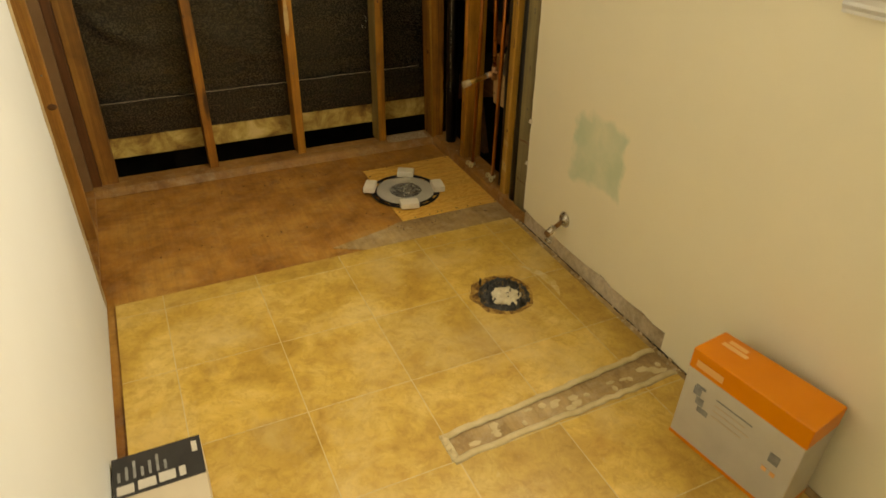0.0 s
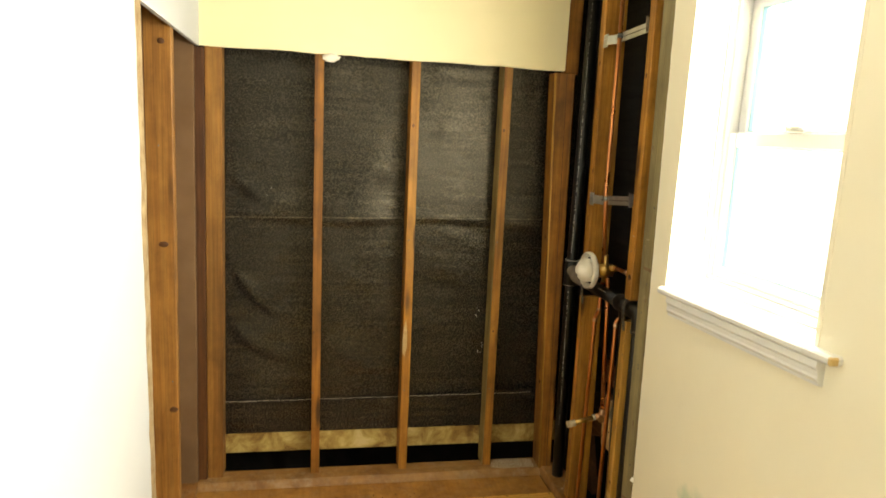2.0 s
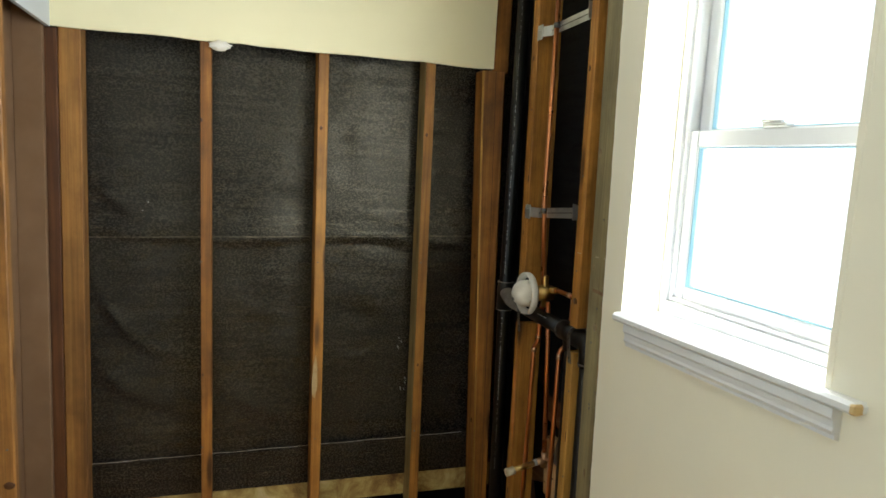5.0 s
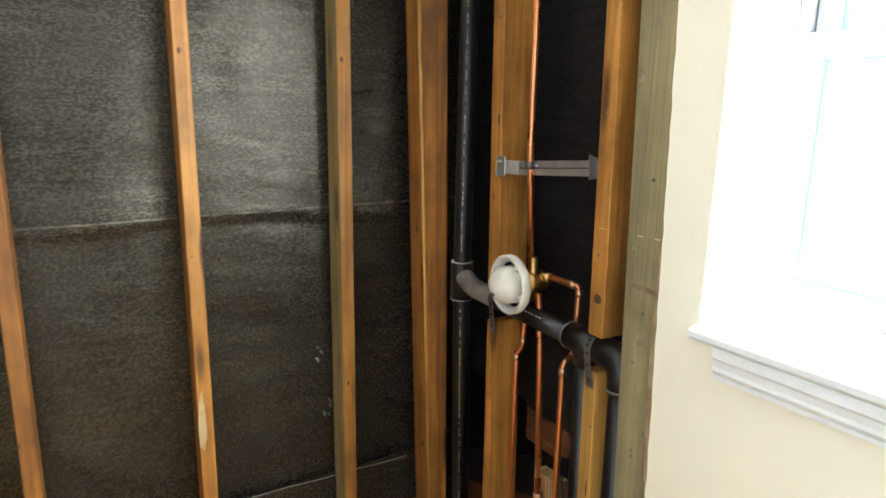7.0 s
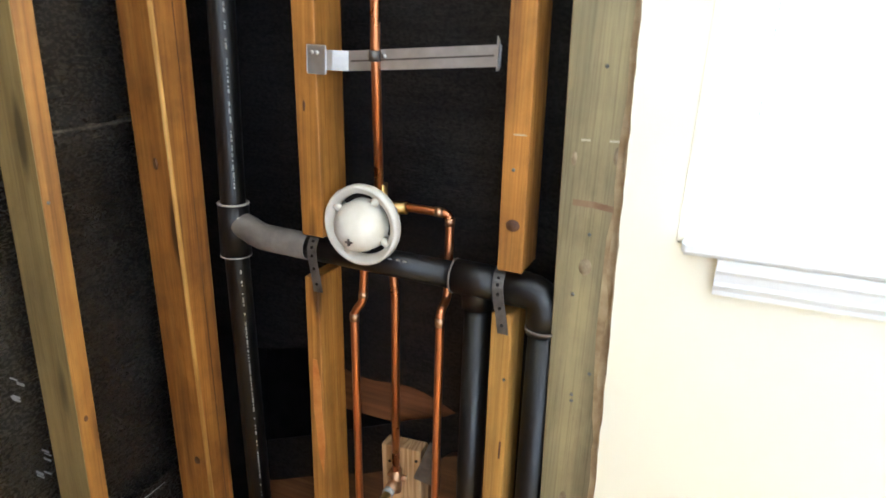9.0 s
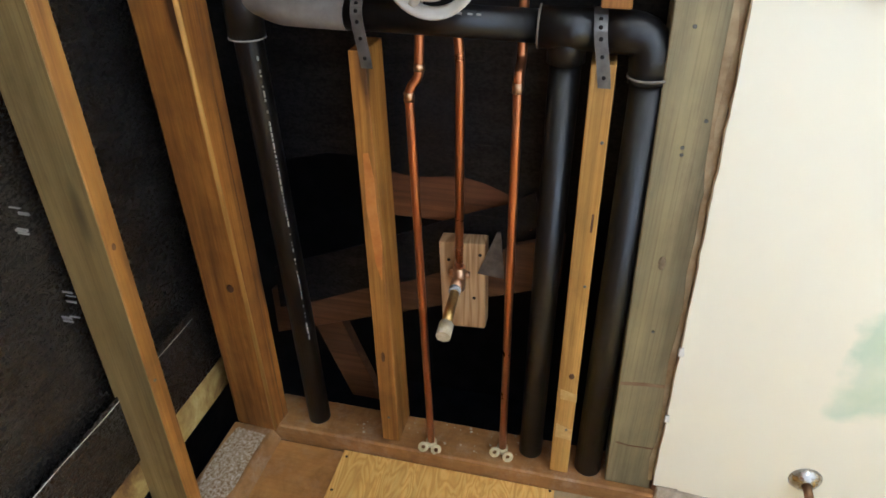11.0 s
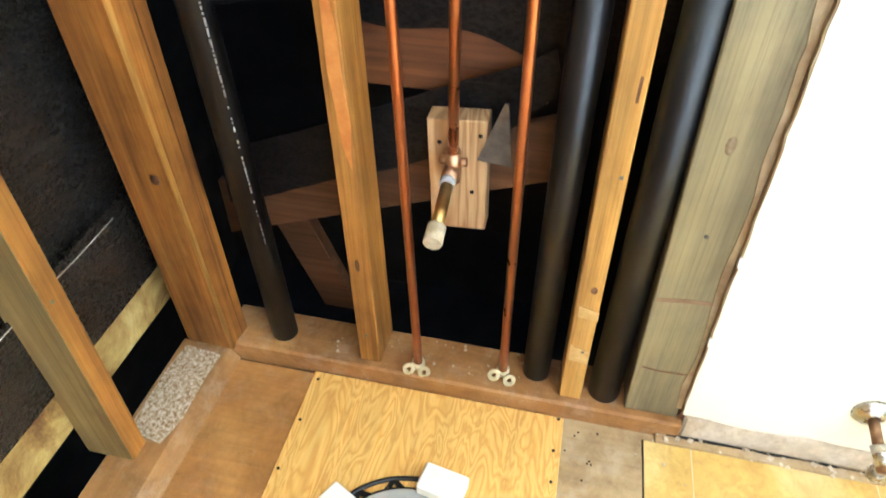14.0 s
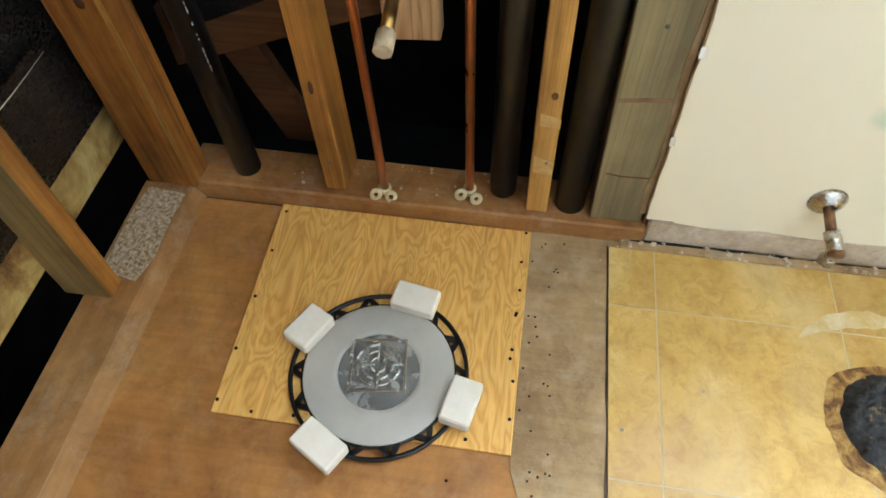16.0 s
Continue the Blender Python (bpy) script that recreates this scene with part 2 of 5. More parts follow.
def mottled(name, dark, mid, light, along="y", rough=0.62, dust=0.0, grain=0.55):
    """Grimy bare timber: cloudy stains over faint fibres, with pale dust where wanted."""
    m, nt, b = material(name, rough)
    v = coords(nt, (1, 1, 1), False)
    col = ramp(nt, noise_tex(nt, v, 3.6, 9, 0.68, 0.4), (0.30, dark), (0.5, mid), (0.70, light))
    sc = {"x": (2.5, 70, 70), "y": (70, 2.5, 70)}[along]
    fibre = noise_tex(nt, coords(nt, sc, False), 1.0, 5, 0.7, 0.2)
    col = mix(nt, grain, col, ramp(nt, fibre, (0.3, (0.66, 0.62, 0.58)), (0.7, (1.14, 1.12, 1.1))), "MULTIPLY")
    col = mix(nt, 0.75, col, ramp(nt, noise_tex(nt, v, 12, 9, 0.75, 0.4), (0.34, (0.6, 0.55, 0.5)), (0.5, (0.95, 0.95, 0.95)), (0.66, (1.16, 1.15, 1.12))), "MULTIPLY")
    spots = ramp(nt, noise_tex(nt, v, 42, 6, 0.75), (0.66, (0, 0, 0)), (0.76, (0.7, 0.7, 0.7)))
    col = mix(nt, spots, col, tuple(c * 0.4 for c in dark))
    if dust:
        d = ramp(nt, noise_tex(nt, v, 14, 9, 0.8), (0.50, (0, 0, 0)), (0.62, (dust, dust, dust)))
        col = mix(nt, d, col, (0.56, 0.47, 0.36))
    nt.links.new(col, b.inputs["Base Color"])
    nt.links.new(ramp(nt, noise_tex(nt, v, 8, 5), (0.3, (rough - 0.18,) * 3), (0.7, (rough + 0.15,) * 3)), b.inputs["Roughness"])
    bump(nt, b, fibre, 0.25, 0.0012)
    return m


def caked(name, stops, rough, scale, relief):
    """A caked crust in several colours with coarse relief."""
    m, nt, b = material(name, rough)
    v = coords(nt, (1, 1, 1), False)
    n = noise_tex(nt, v, scale, 7, 0.7, 0.5)
    nt.links.new(ramp(nt, n, *stops), b.inputs["Base Color"])
    bump(nt, b, noise_tex(nt, v, scale * 1.7, 6, 0.7), relief, 0.006)
    return m


CREAM = (0.87, 0.815, 0.635)
# the blue of direct daylight is put into this white, darkened against overexposure
M_WALL_W = wall_paint("daylight_toned_wall_paint", (0.565, 0.595, 0.61))
M_WALL = wall_paint("cream_wall_paint", CREAM)
# yellower than CREAM, for the far wall only
M_WALL_N = wall_paint("yellower_cream_wall_paint", (0.88, 0.81, 0.52))
M_WALL_P = wall_paint("cream_wall_paint_patched", CREAM, True)
M_CEIL = plain("ceiling_paint", (0.70, 0.67, 0.60), (0.76, 0.73, 0.66), 0.8, 0, 3, 0.2, 180)
M_CHALK = mottled("chalky_residue", (0.36, 0.27, 0.16), (0.58, 0.48, 0.34), (0.78, 0.71, 0.60), "x", 0.85, 0.35)
M_TORN = plain("torn_brown_board_paper", (0.22, 0.135, 0.06), (0.42, 0.32, 0.18), 0.9, 0, 20, 0.5, 90)
M_GYP = plain("broken_gypsum_edge", (0.52, 0.46, 0.34), (0.80, 0.77, 0.70), 0.9, 0, 30, 0.5, 90)
M_TRIM = plain("white_trim_paint", (0.72, 0.72, 0.70), (0.76, 0.76, 0.74), 0.45, 0, 6, 0.04)
M_VINYLF = plain("white_window_vinyl", (0.56, 0.57, 0.59), (0.62, 0.63, 0.65), 0.4, 0, 5, 0.03)
M_STUD = wood("old_fir_stud", (0.11, 0.036, 0.006), (0.36, 0.145, 0.023), (0.53, 0.255, 0.050), dirt=0.6)
M_STUD_O = wood("orange_fir_stud", (0.18, 0.068, 0.010), (0.46, 0.205, 0.033), (0.62, 0.325, 0.070), dirt=0.5)
M_STUD_P = wood("pale_fir_stud", (0.29, 0.14, 0.025), (0.52, 0.285, 0.062), (0.64, 0.40, 0.115), dirt=0.25)
M_STUD_K = wood("knotty_brown_stud", (0.18, 0.075, 0.017), (0.37, 0.175, 0.043), (0.48, 0.265, 0.08), dirt=0.5)
M_STUD_G = wood("weathered_grey_stud", (0.185, 0.147, 0.075), (0.270, 0.228, 0.122), (0.325, 0.283, 0.165), dirt=0.3, streak=0.5, calm=0.85)
M_STUD_D = wood("dark_fir_stud", (0.055, 0.02, 0.007), (0.13, 0.05, 0.016), (0.20, 0.085, 0.03))
M_PLATE_X = mottled("floor_plate_timber_back", (0.19, 0.085, 0.022), (0.34, 0.17, 0.05), (0.46, 0.27, 0.10), "x", dust=0.22)
M_PLATE_Y = mottled("floor_plate_timber_side", (0.19, 0.075, 0.018), (0.36, 0.17, 0.045), (0.5, 0.28, 0.09), "y", dust=0.2)
M_BOARD = caked("stained_sheathing_board", ((0.33, (0.13, 0.06, 0.016)), (0.44, (0.32, 0.20, 0.055)), (0.54, (0.48, 0.36, 0.12)), (0.66, (0.62, 0.51, 0.25))), 0.65, 9, 0.15)
M_RED = wood("reddish_cavity_board", (0.08, 0.028, 0.010), (0.19, 0.072, 0.024), (0.27, 0.11, 0.038), "y")
M_BRACE = wood("dark_framing_board", (0.06, 0.025, 0.01), (0.14, 0.06, 0.022), (0.2, 0.10, 0.04), "y")
M_BLOCK = plywood_material("fresh_plywood_block", (0.36, 0.2, 0.075), (0.5, 0.31, 0.14), (0.6, 0.4, 0.2), 0.2, 3.0)
M_PLY = mottled("stained_plywood_subfloor", (0.25, 0.094, 0.018), (0.43, 0.200, 0.046), (0.56, 0.315, 0.094), "y", dust=0.10, grain=0.5)
M_PATCH = plywood_material("new_fir_plywood", (0.70, 0.355, 0.072), (0.79, 0.445, 0.100), (0.85, 0.525, 0.145), 0.06, 5.0)
M_UNDER = mottled("grey_weathered_underlay", (0.22, 0.128, 0.052), (0.41, 0.28, 0.135), (0.55, 0.42, 0.24), "y", 0.8, 0.3)
M_FELT = felt_material("asphalt_felt", (0.010, 0.0093, 0.0083), (0.021, 0.0195, 0.0168), 1.190, 0.45, (0.17, 0.34), 0.88)
# darker, bluer and duller than M_FELT
M_FELT_D = felt_material("blue_black_felt", (0.0048, 0.0051, 0.0064), (0.0100, 0.0105, 0.0128), 0.0, 0.08, (0.35, 0.5), 0.35)
M_TAR = plain("dark_brown_mastic", (0.035, 0.022, 0.012), (0.12, 0.075, 0.035), 0.7, 0, 30, 0.4, 60)
M_TILE = vinyl_material("ochre_vinyl_tile")
M_SEAM = plain("pale_tile_joint", (0.50, 0.40, 0.22), (0.62, 0.52, 0.33), 0.7, 0, 20, 0.1)
M_ABS = plain("black_abs_plastic", (0.004, 0.004, 0.0045), (0.0065, 0.0065, 0.0065), 0.34, 0, 3, 0.02)
M_ABS_DUST = plain("dusty_abs_plastic", (0.10, 0.085, 0.068), (0.22, 0.19, 0.155), 0.75, 0, 12, 0.15)
M_COPPER = plain("copper_tube", (0.52, 0.185, 0.07), (0.70, 0.30, 0.13), 0.32, 0.92, 7, 0.03)
M_BRASS = plain("brass_body", (0.45, 0.29, 0.09), (0.62, 0.43, 0.17), 0.35, 1.0, 25, 0.1)
M_SOLDER = plain("solder_joint", (0.46, 0.25, 0.13), (0.60, 0.40, 0.25), 0.42, 1.0, 30, 0.2)
M_ZINC = plain("galvanised_steel", (0.42, 0.43, 0.42), (0.60, 0.61, 0.60), 0.42, 0.9, 22, 0.08)
M_STRAP = plain("dull_strap_steel", (0.10, 0.10, 0.095), (0.22, 0.21, 0.2), 0.5, 0.8, 30, 0.1)
M_PLASTIC = plain("ivory_plastic", (0.62, 0.58, 0.48), (0.76, 0.73, 0.65), 0.35, 0, 18, 0.05)
# near-black stands in for shade in the cavity, slots and holes; also nail heads
M_VOID = plain("cavity_shade_black_and_nails", (0.004, 0.004, 0.004), (0.010, 0.009, 0.008), 0.95, 0, 5, 0.2)
M_GYPBACK = plain("brown_gypsum_paper", (0.17, 0.095, 0.045), (0.23, 0.135, 0.068), 0.9, 0, 4, 0.12)
M_WHITEMARK = plain("white_print", (0.26, 0.26, 0.255), (0.42, 0.42, 0.41), 0.6, 0, 30, 0.0)


# ---- mesh helpers ----
BASE = {}


def thing(name, at, label, category, group="", kind=""):
    """An Empty at the base of a thing, to carry its parts."""
    ob = new(name)
    ob.location = at
    ob.empty_display_size = 0.05
    BASE[ob] = Vector(at)
    return tagged(ob, label, category, group, kind)


def part(name, bm, mat, parent=None, label=""):
    """Link a bmesh, drawn in world coordinates, as one mesh object under a thing or part."""
    at = BASE.get(parent, Vector((0, 0, 0)))
    bmesh.ops.translate(bm, verts=bm.verts, vec=-at)
    bmesh.ops.recalc_face_normals(bm, faces=bm.faces)
    me = bpy.data.meshes.new(name)
    bm.to_mesh(me)
    bm.free()
    for m in (mat if isinstance(mat, (list, tuple)) else [mat]):
        me.materials.append(m)
    ob = new(name, me)
    if parent:
        ob.parent = parent
        BASE[ob] = at
    return tagged(ob, label)


def hexa(bm, low, high, bevel=0.0015):
    """A six-sided solid from four corners below and four above."""
    vs = [bm.verts.new(p) for p in (*low, *high)]
    fs = [(3, 2, 1, 0), (4, 5, 6, 7), (0, 1, 5, 4), (1, 2, 6, 5), (2, 3, 7, 6), (3, 0, 4, 7)]
    made = [bm.faces.new([vs[i] for i in f]) for f in fs]
    if bevel:
        edges = {e for f in made for e in f.edges}
        bmesh.ops.bevel(bm, geom=list(edges), offset=bevel, segments=1, affect="EDGES", profile=0.5)
    return bm


def box(lo, hi, bevel=0.0015, bm=None):
    bm = bm or bmesh.new()
    (x0, y0, z0), (x1, y1, z1) = lo, hi
    return hexa(bm, [(x0, y0, z0), (x1, y0, z0), (x1, y1, z0), (x0, y1, z0)],
                [(x0, y0, z1), (x1, y0, z1), (x1, y1, z1), (x0, y1, z1)], bevel)


def slab(points, axis, a, b, bm=None):
    """A flat panel: a polygon in the two other axes, given thickness from a to b along the axis."""
    bm = bm or bmesh.new()

    def at(p, d):
        return {"x": (d, p[0], p[1]), "y": (p[0], d, p[1]), "z": (p[0], p[1], d)}[axis]
    f0 = [bm.verts.new(at(p, a)) for p in points]
    f1 = [bm.verts.new(at(p, b)) for p in points]
    bm.faces.new(f0)
    bm.faces.new(f1[::-1])
    n = len(points)
    for i in range(n):
        bm.faces.new((f0[i], f1[i], f1[(i + 1) % n], f0[(i + 1) % n]))
    return bm


def ragged(p, q, step, amount, rng):
    """Points from p to q along a broken edge."""
    p, q = Vector(p), Vector(q)
    n = max(2, int((q - p).length / step))
    side = Vector((-(q - p).y, (q - p).x)).normalized()
    out = []
    for i in range(n + 1):
        d = 0 if i in (0, n) else rng.uniform(-amount, amount)
        out.append(tuple(p.lerp(q, i / n) + side * d))
    return out


def tube(points, r, bm=None, sides=14, bend=0.0, cap=True):
    """A round bar through points; corners are turned with the radius bend."""
    bm = bm or bmesh.new()
    pts = [Vector(p) for p in points]
    path = [pts[0]]
    for i in range(1, len(pts) - 1):
        a, c = (pts[i - 1] - pts[i]), (pts[i + 1] - pts[i])
        d = min(bend, a.length * 0.45, c.length * 0.45)
        if d > 0:
            p0, p1 = pts[i] + a.normalized() * d, pts[i] + c.normalized() * d
            path += [p0.lerp(pts[i], k / 5).lerp(pts[i].lerp(p1, k / 5), k / 5) for k in range(6)]
        else:
            path.append(pts[i])
    path.append(pts[-1])
    rings, ref = [], None
    for i, p in enumerate(path):
        d = (path[min(i + 1, len(path) - 1)] - path[max(i - 1, 0)]).normalized()
        if ref is None:
            ref = d.orthogonal().normalized()
        u = (ref - d * ref.dot(d)).normalized()
        ref = u
        w = d.cross(u)
        rings.append([bm.verts.new(p + (u * math.cos(2 * math.pi * k / sides) + w * math.sin(2 * math.pi * k / sides)) * r) for k in range(sides)])
    for a, b in zip(rings, rings[1:]):
        for k in range(sides):
            f = bm.faces.new((a[k], a[(k + 1) % sides], b[(k + 1) % sides], b[k]))
            f.smooth = True
    if cap:
        bm.faces.new(rings[0][::-1])
        bm.faces.new(rings[-1])
    return bm


def lathe(profile, m, bm=None, sides=32):
    """A turned solid: (radius, height) pairs about the z axis of the pose m. Radius 0 closes it."""
    bm = bm or bmesh.new()
    rings = []
    for r, h in profile:
        if r <= 0:
            rings.append([bm.verts.new(m @ Vector((0, 0, h)))])
        else:
            rings.append([bm.verts.new(m @ Vector((r * math.cos(2 * math.pi * k / sides), r * math.sin(2 * math.pi * k / sides), h))) for k in range(sides)])
    for a, b in zip(rings, rings[1:]):
        for k in range(sides):
            j = (k + 1) % sides
            q = [a[0]] if len(a) == 1 else [a[k], a[j]]
            q += [b[0]] if len(b) == 1 else [b[j], b[k]]
            if len(q) > 2:
                f = bm.faces.new(q)
                f.smooth = True
    return bm


def ribbon_line(points, width):
    """A thin upright strip along points on a wall facing x."""
    bm = bmesh.new()
    for (xa, ya, za), (xb, yb, zb) in zip(points, points[1:]):
        hexa(bm, [(xa, ya, za), (xa + 0.001, ya, za), (xb + 0.001, yb, zb), (xb, yb, zb)],
             [(xa, ya, za + width), (xa + 0.001, ya, za + width), (xb + 0.001, yb, zb + width), (xb, yb, zb + width)], 0)
    return bm


def beam(x0, x1, y_low, y_high, z0, z1, bevel=0.002, bm=None):
    """An upright timber between x0 and x1 whose y-range runs from y_low at z0 to y_high at z1."""
    bm = bm or bmesh.new()
    (a, b), (c, d) = y_low, y_high
    return hexa(bm, [(x0, a, z0), (x1, a, z0), (x1, b, z0), (x0, b, z0)], [(x0, c, z1), (x1, c, z1), (x1, d, z1), (x0, d, z1)], bevel)


def structure(name, bm, mat, label, category):
    return tagged(part(name, bm, mat), label, category, kind="structure")


# ---- the room ----
XL, XR, YB, ZC = -0.07, 1.485, 2.998, 2.43   # faces of the wallboard and ceiling
SL, SR, SB = -0.083, 1.498, 3.011            # faces of the studs
YF = -1.25                                   # the wall behind
rng = random.Random(4)

floor = structure("floor", box((-0.30, YF, -0.05), (1.476, 2.985, 0.0), 0), M_PLY, "brown stained plywood subfloor under worn ochre vinyl tiles", "floor")
structure("ceiling", box((-0.30, YF - 0.1, ZC), (1.80, 3.35, ZC + 0.05), 0), M_CEIL, "flat off-white painted ceiling", "ceiling")

# plumbing wall: wallboard with two windows and a ragged cut-out at the far end
WZ0, WZ1 = 1.135, 2.07
bm = bmesh.new()
edge = ragged((2.085, 0.075), (2.155, 2.245), 0.022, 0.0013, rng)
slab([(2.035, WZ0), (2.035, 0.075)] + edge + [(3.011, 2.255), (3.011, ZC), (2.035, ZC)], "x", XR, SR, bm)
foot = ragged((1.24, 0.078), (2.035, 0.072), 0.05, 0.006, rng)
slab(foot + [(2.035, WZ0), (1.24, WZ0)], "x", XR, SR, bm)
slab([(YF, 0.012)] + ragged((YF, 0.012), (1.24, 0.012), 0.3, 0.003, rng)[1:] + [(1.24, WZ0), (YF, WZ0)], "x", XR, SR, bm)
slab([(1.375, WZ1), (2.035, WZ1), (2.035, ZC), (1.375, ZC)], "x", XR, SR, bm)
slab([(1.02, WZ0), (1.375, WZ0), (1.375, ZC), (1.02, ZC)], "x", XR, SR, bm)
slab([(0.36, WZ1), (1.02, WZ1), (1.02, ZC), (0.36, ZC)], "x", XR, SR, bm)
slab([(YF, WZ0), (0.36, WZ0), (0.36, ZC), (YF, ZC)], "x", XR, SR, bm)
wall_e = structure("wall_east", bm, M_WALL_P, "cream painted wallboard with a green paint patch and a ragged cut-out", "wall")
bm = bmesh.new()
slab([(p[0] - 0.0005, p[1]) for p in edge] + [(p[0] + rng.uniform(0.0012, 0.0032), p[1]) for p in reversed(edge)], "x", XR + 0.0012, SR + 0.0005, bm)
part("broken_edge", bm, M_TORN, wall_e, "tan crumbling paper edge")
strip_rng = random.Random(17)
inner = [(p[0] + 0.0025, p[1]) for p in edge[::3]]
outer = [(p[0] + 0.011 + strip_rng.uniform(-0.004, 0.005), p[1]) for p in reversed(edge[::3])]
part("paper_strip", slab(inner + outer, "x", SR - 0.0018, SR - 0.0006), M_TORN, wall_e, "brown torn facing paper left on the timber")
for yy, zz, sz in ((2.099, 0.445, 0.009), (2.094, 0.275, 0.008)):
    part("paper_flap", hexa(bmesh.new(), [(XR - 0.004, yy - sz, zz - sz), (XR - 0.002, yy - sz, zz - sz), (XR, yy + 0.003, zz - sz * 0.6), (XR - 0.010, yy + 0.003, zz - sz * 0.6)],
                            [(XR - 0.001, yy - sz * 0.7, zz + sz), (XR, yy - sz * 0.7, zz + sz), (XR, yy + 0.002, zz + sz * 0.8), (XR - 0.004, yy + 0.002, zz + sz * 0.8)], 0), M_GYP, wall_e, "torn flap of facing paper")

# left wall, its white paint toned down and blued to imitate window daylight
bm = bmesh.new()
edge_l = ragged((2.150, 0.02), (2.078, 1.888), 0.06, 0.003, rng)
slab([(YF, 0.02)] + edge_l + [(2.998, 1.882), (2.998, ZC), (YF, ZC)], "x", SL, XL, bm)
wall_w = structure("wall_west", bm, M_WALL_W, "white wallboard, dimmed and cooled in colour for window daylight, cut back to bare studs", "wall")
bm = bmesh.new()
slab([(p[0] - 0.05 + rng.uniform(-0.006, 0.006), p[1]) for p in edge_l] + [(p[0] + rng.uniform(0.001, 0.005), p[1]) for p in reversed(edge_l)], "x", SL - 0.001, XL + 0.0008, bm)
part("broken_edge", bm, M_TORN, wall_w, "tan torn paper along the cut")

# far wall above the cut
bm = slab([(XL, 1.886)] + ragged((XL, 1.886), (1.462, 1.891), 0.07, 0.003, rng)[1:] + [(1.462, 2.24), (XR, 2.24), (XR, ZC), (XL, ZC)], "y", YB, SB)
structure("wall_north", bm, M_WALL_N, "cream painted wallboard ending in a rough cut above the alcove", "wall")
structure("wall_south", box((-0.3, YF - 0.1, 0), (1.8, YF, ZC), 0), M_WALL, "plain cream painted wall", "wall")

# outer shell of the plumbing wall with its window openings
bm = bmesh.new()
for y0, y1, z0, z1 in ((YF, 0.36, 0, ZC), (0.36, 1.02, 0, WZ0), (0.36, 1.02, WZ1, ZC), (1.02, 1.375, 0, ZC), (1.375, 2.035, 0, WZ0), (1.375, 2.035, WZ1, ZC), (2.035, 2.085, 0, ZC)):
    box((SR, y0, z0), (1.69, y1, z1), 0, bm)
structure("wall_core", bm, M_STUD_D, "timber core of the window wall", "wall")
# added shell round the open framing; its near-black colour paints the cavity's shade
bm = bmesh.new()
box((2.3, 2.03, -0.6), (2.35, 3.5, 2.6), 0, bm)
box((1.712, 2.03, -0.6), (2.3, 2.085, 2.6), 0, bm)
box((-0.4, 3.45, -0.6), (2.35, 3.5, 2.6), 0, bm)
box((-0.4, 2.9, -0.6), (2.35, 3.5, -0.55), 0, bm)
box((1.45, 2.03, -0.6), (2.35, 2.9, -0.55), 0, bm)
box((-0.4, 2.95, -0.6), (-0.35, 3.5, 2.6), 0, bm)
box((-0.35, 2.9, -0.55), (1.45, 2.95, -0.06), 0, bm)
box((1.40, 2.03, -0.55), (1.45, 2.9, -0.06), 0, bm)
structure("wall_outer", bm, M_VOID, "added near-black shell painting the shade behind the open framing", "wall")
structure("wall_party", box((-0.185, YF, 0), (-0.172, 3.45, ZC), 0), M_GYPBACK, "brown back of the neighbouring wallboard between studs", "wall")


# ---- studs and plates ----
def stud(bm, mat, label, base):
    ob = thing("stud", base, label, "stud", "wall studs")
    part("timber", bm, mat, ob)
    return ob


BACK = []
for x, mat, tint in ((0.382, M_STUD, "reddish brown"), (0.786, M_STUD_O, "orange brown, scuffed"), (1.193, M_STUD_O, "orange and grey-green")):
    bm = hexa(bmesh.new(), [(x + 0.014, SB, 0.03), (x + 0.052, SB, 0.03), (x + 0.052, SB + 0.089, 0.03), (x + 0.014, SB + 0.089, 0.03)],
              [(x - 0.006, SB, ZC), (x + 0.032, SB, ZC), (x + 0.032, SB + 0.089, ZC), (x - 0.006, SB + 0.089, ZC)], 0.002)
    BACK.append(stud(bm, mat, tint + " fir stud standing on the back plate", (x + 0.02, SB + 0.045, 0.03)))
M_MOSS = wood("grey_green_stud_face", (0.20, 0.14, 0.05), (0.34, 0.25, 0.095), (0.43, 0.33, 0.14), dirt=0.3, streak=0.5)
part("weathered_face", hexa(bmesh.new(), [(1.2062, SB + 0.001, 0.031), (1.2072, SB + 0.001, 0.031), (1.2072, SB + 0.088, 0.031), (1.2062, SB + 0.088, 0.031)],
                            [(1.1862, SB + 0.001, 2.429), (1.1872, SB + 0.001, 2.429), (1.1872, SB + 0.088, 2.429), (1.1862, SB + 0.088, 2.429)], 0), M_MOSS, BACK[2], "grey-green weathered side")
stud(box((-0.052, SB, 0.03), (0.014, SB + 0.089, ZC), 0.003), M_STUD_K, "brown corner stud on the back plate", (-0.02, 3.05, 0.03))
stud(box((-0.088, 2.999, 0.03), (-0.0525, 3.06, 1.88), 0.002), M_STUD_D, "dark red-brown stud packed into the corner", (-0.07, 3.03, 0.03))
stud(box((-0.172, 2.975, 0.03), (-0.0885, 3.01, ZC), 0.002), M_GYPBACK, "smooth brown timber packer in the side wall", (-0.13, 2.99, 0.03))
PALE = stud(beam(-0.172, SL, (2.56, 2.598), (2.53, 2.568), 0.03, ZC, 0.003), M_STUD_K, "knotty brown fir stud with a rounded arris", (-0.12, 2.57, 0.03))
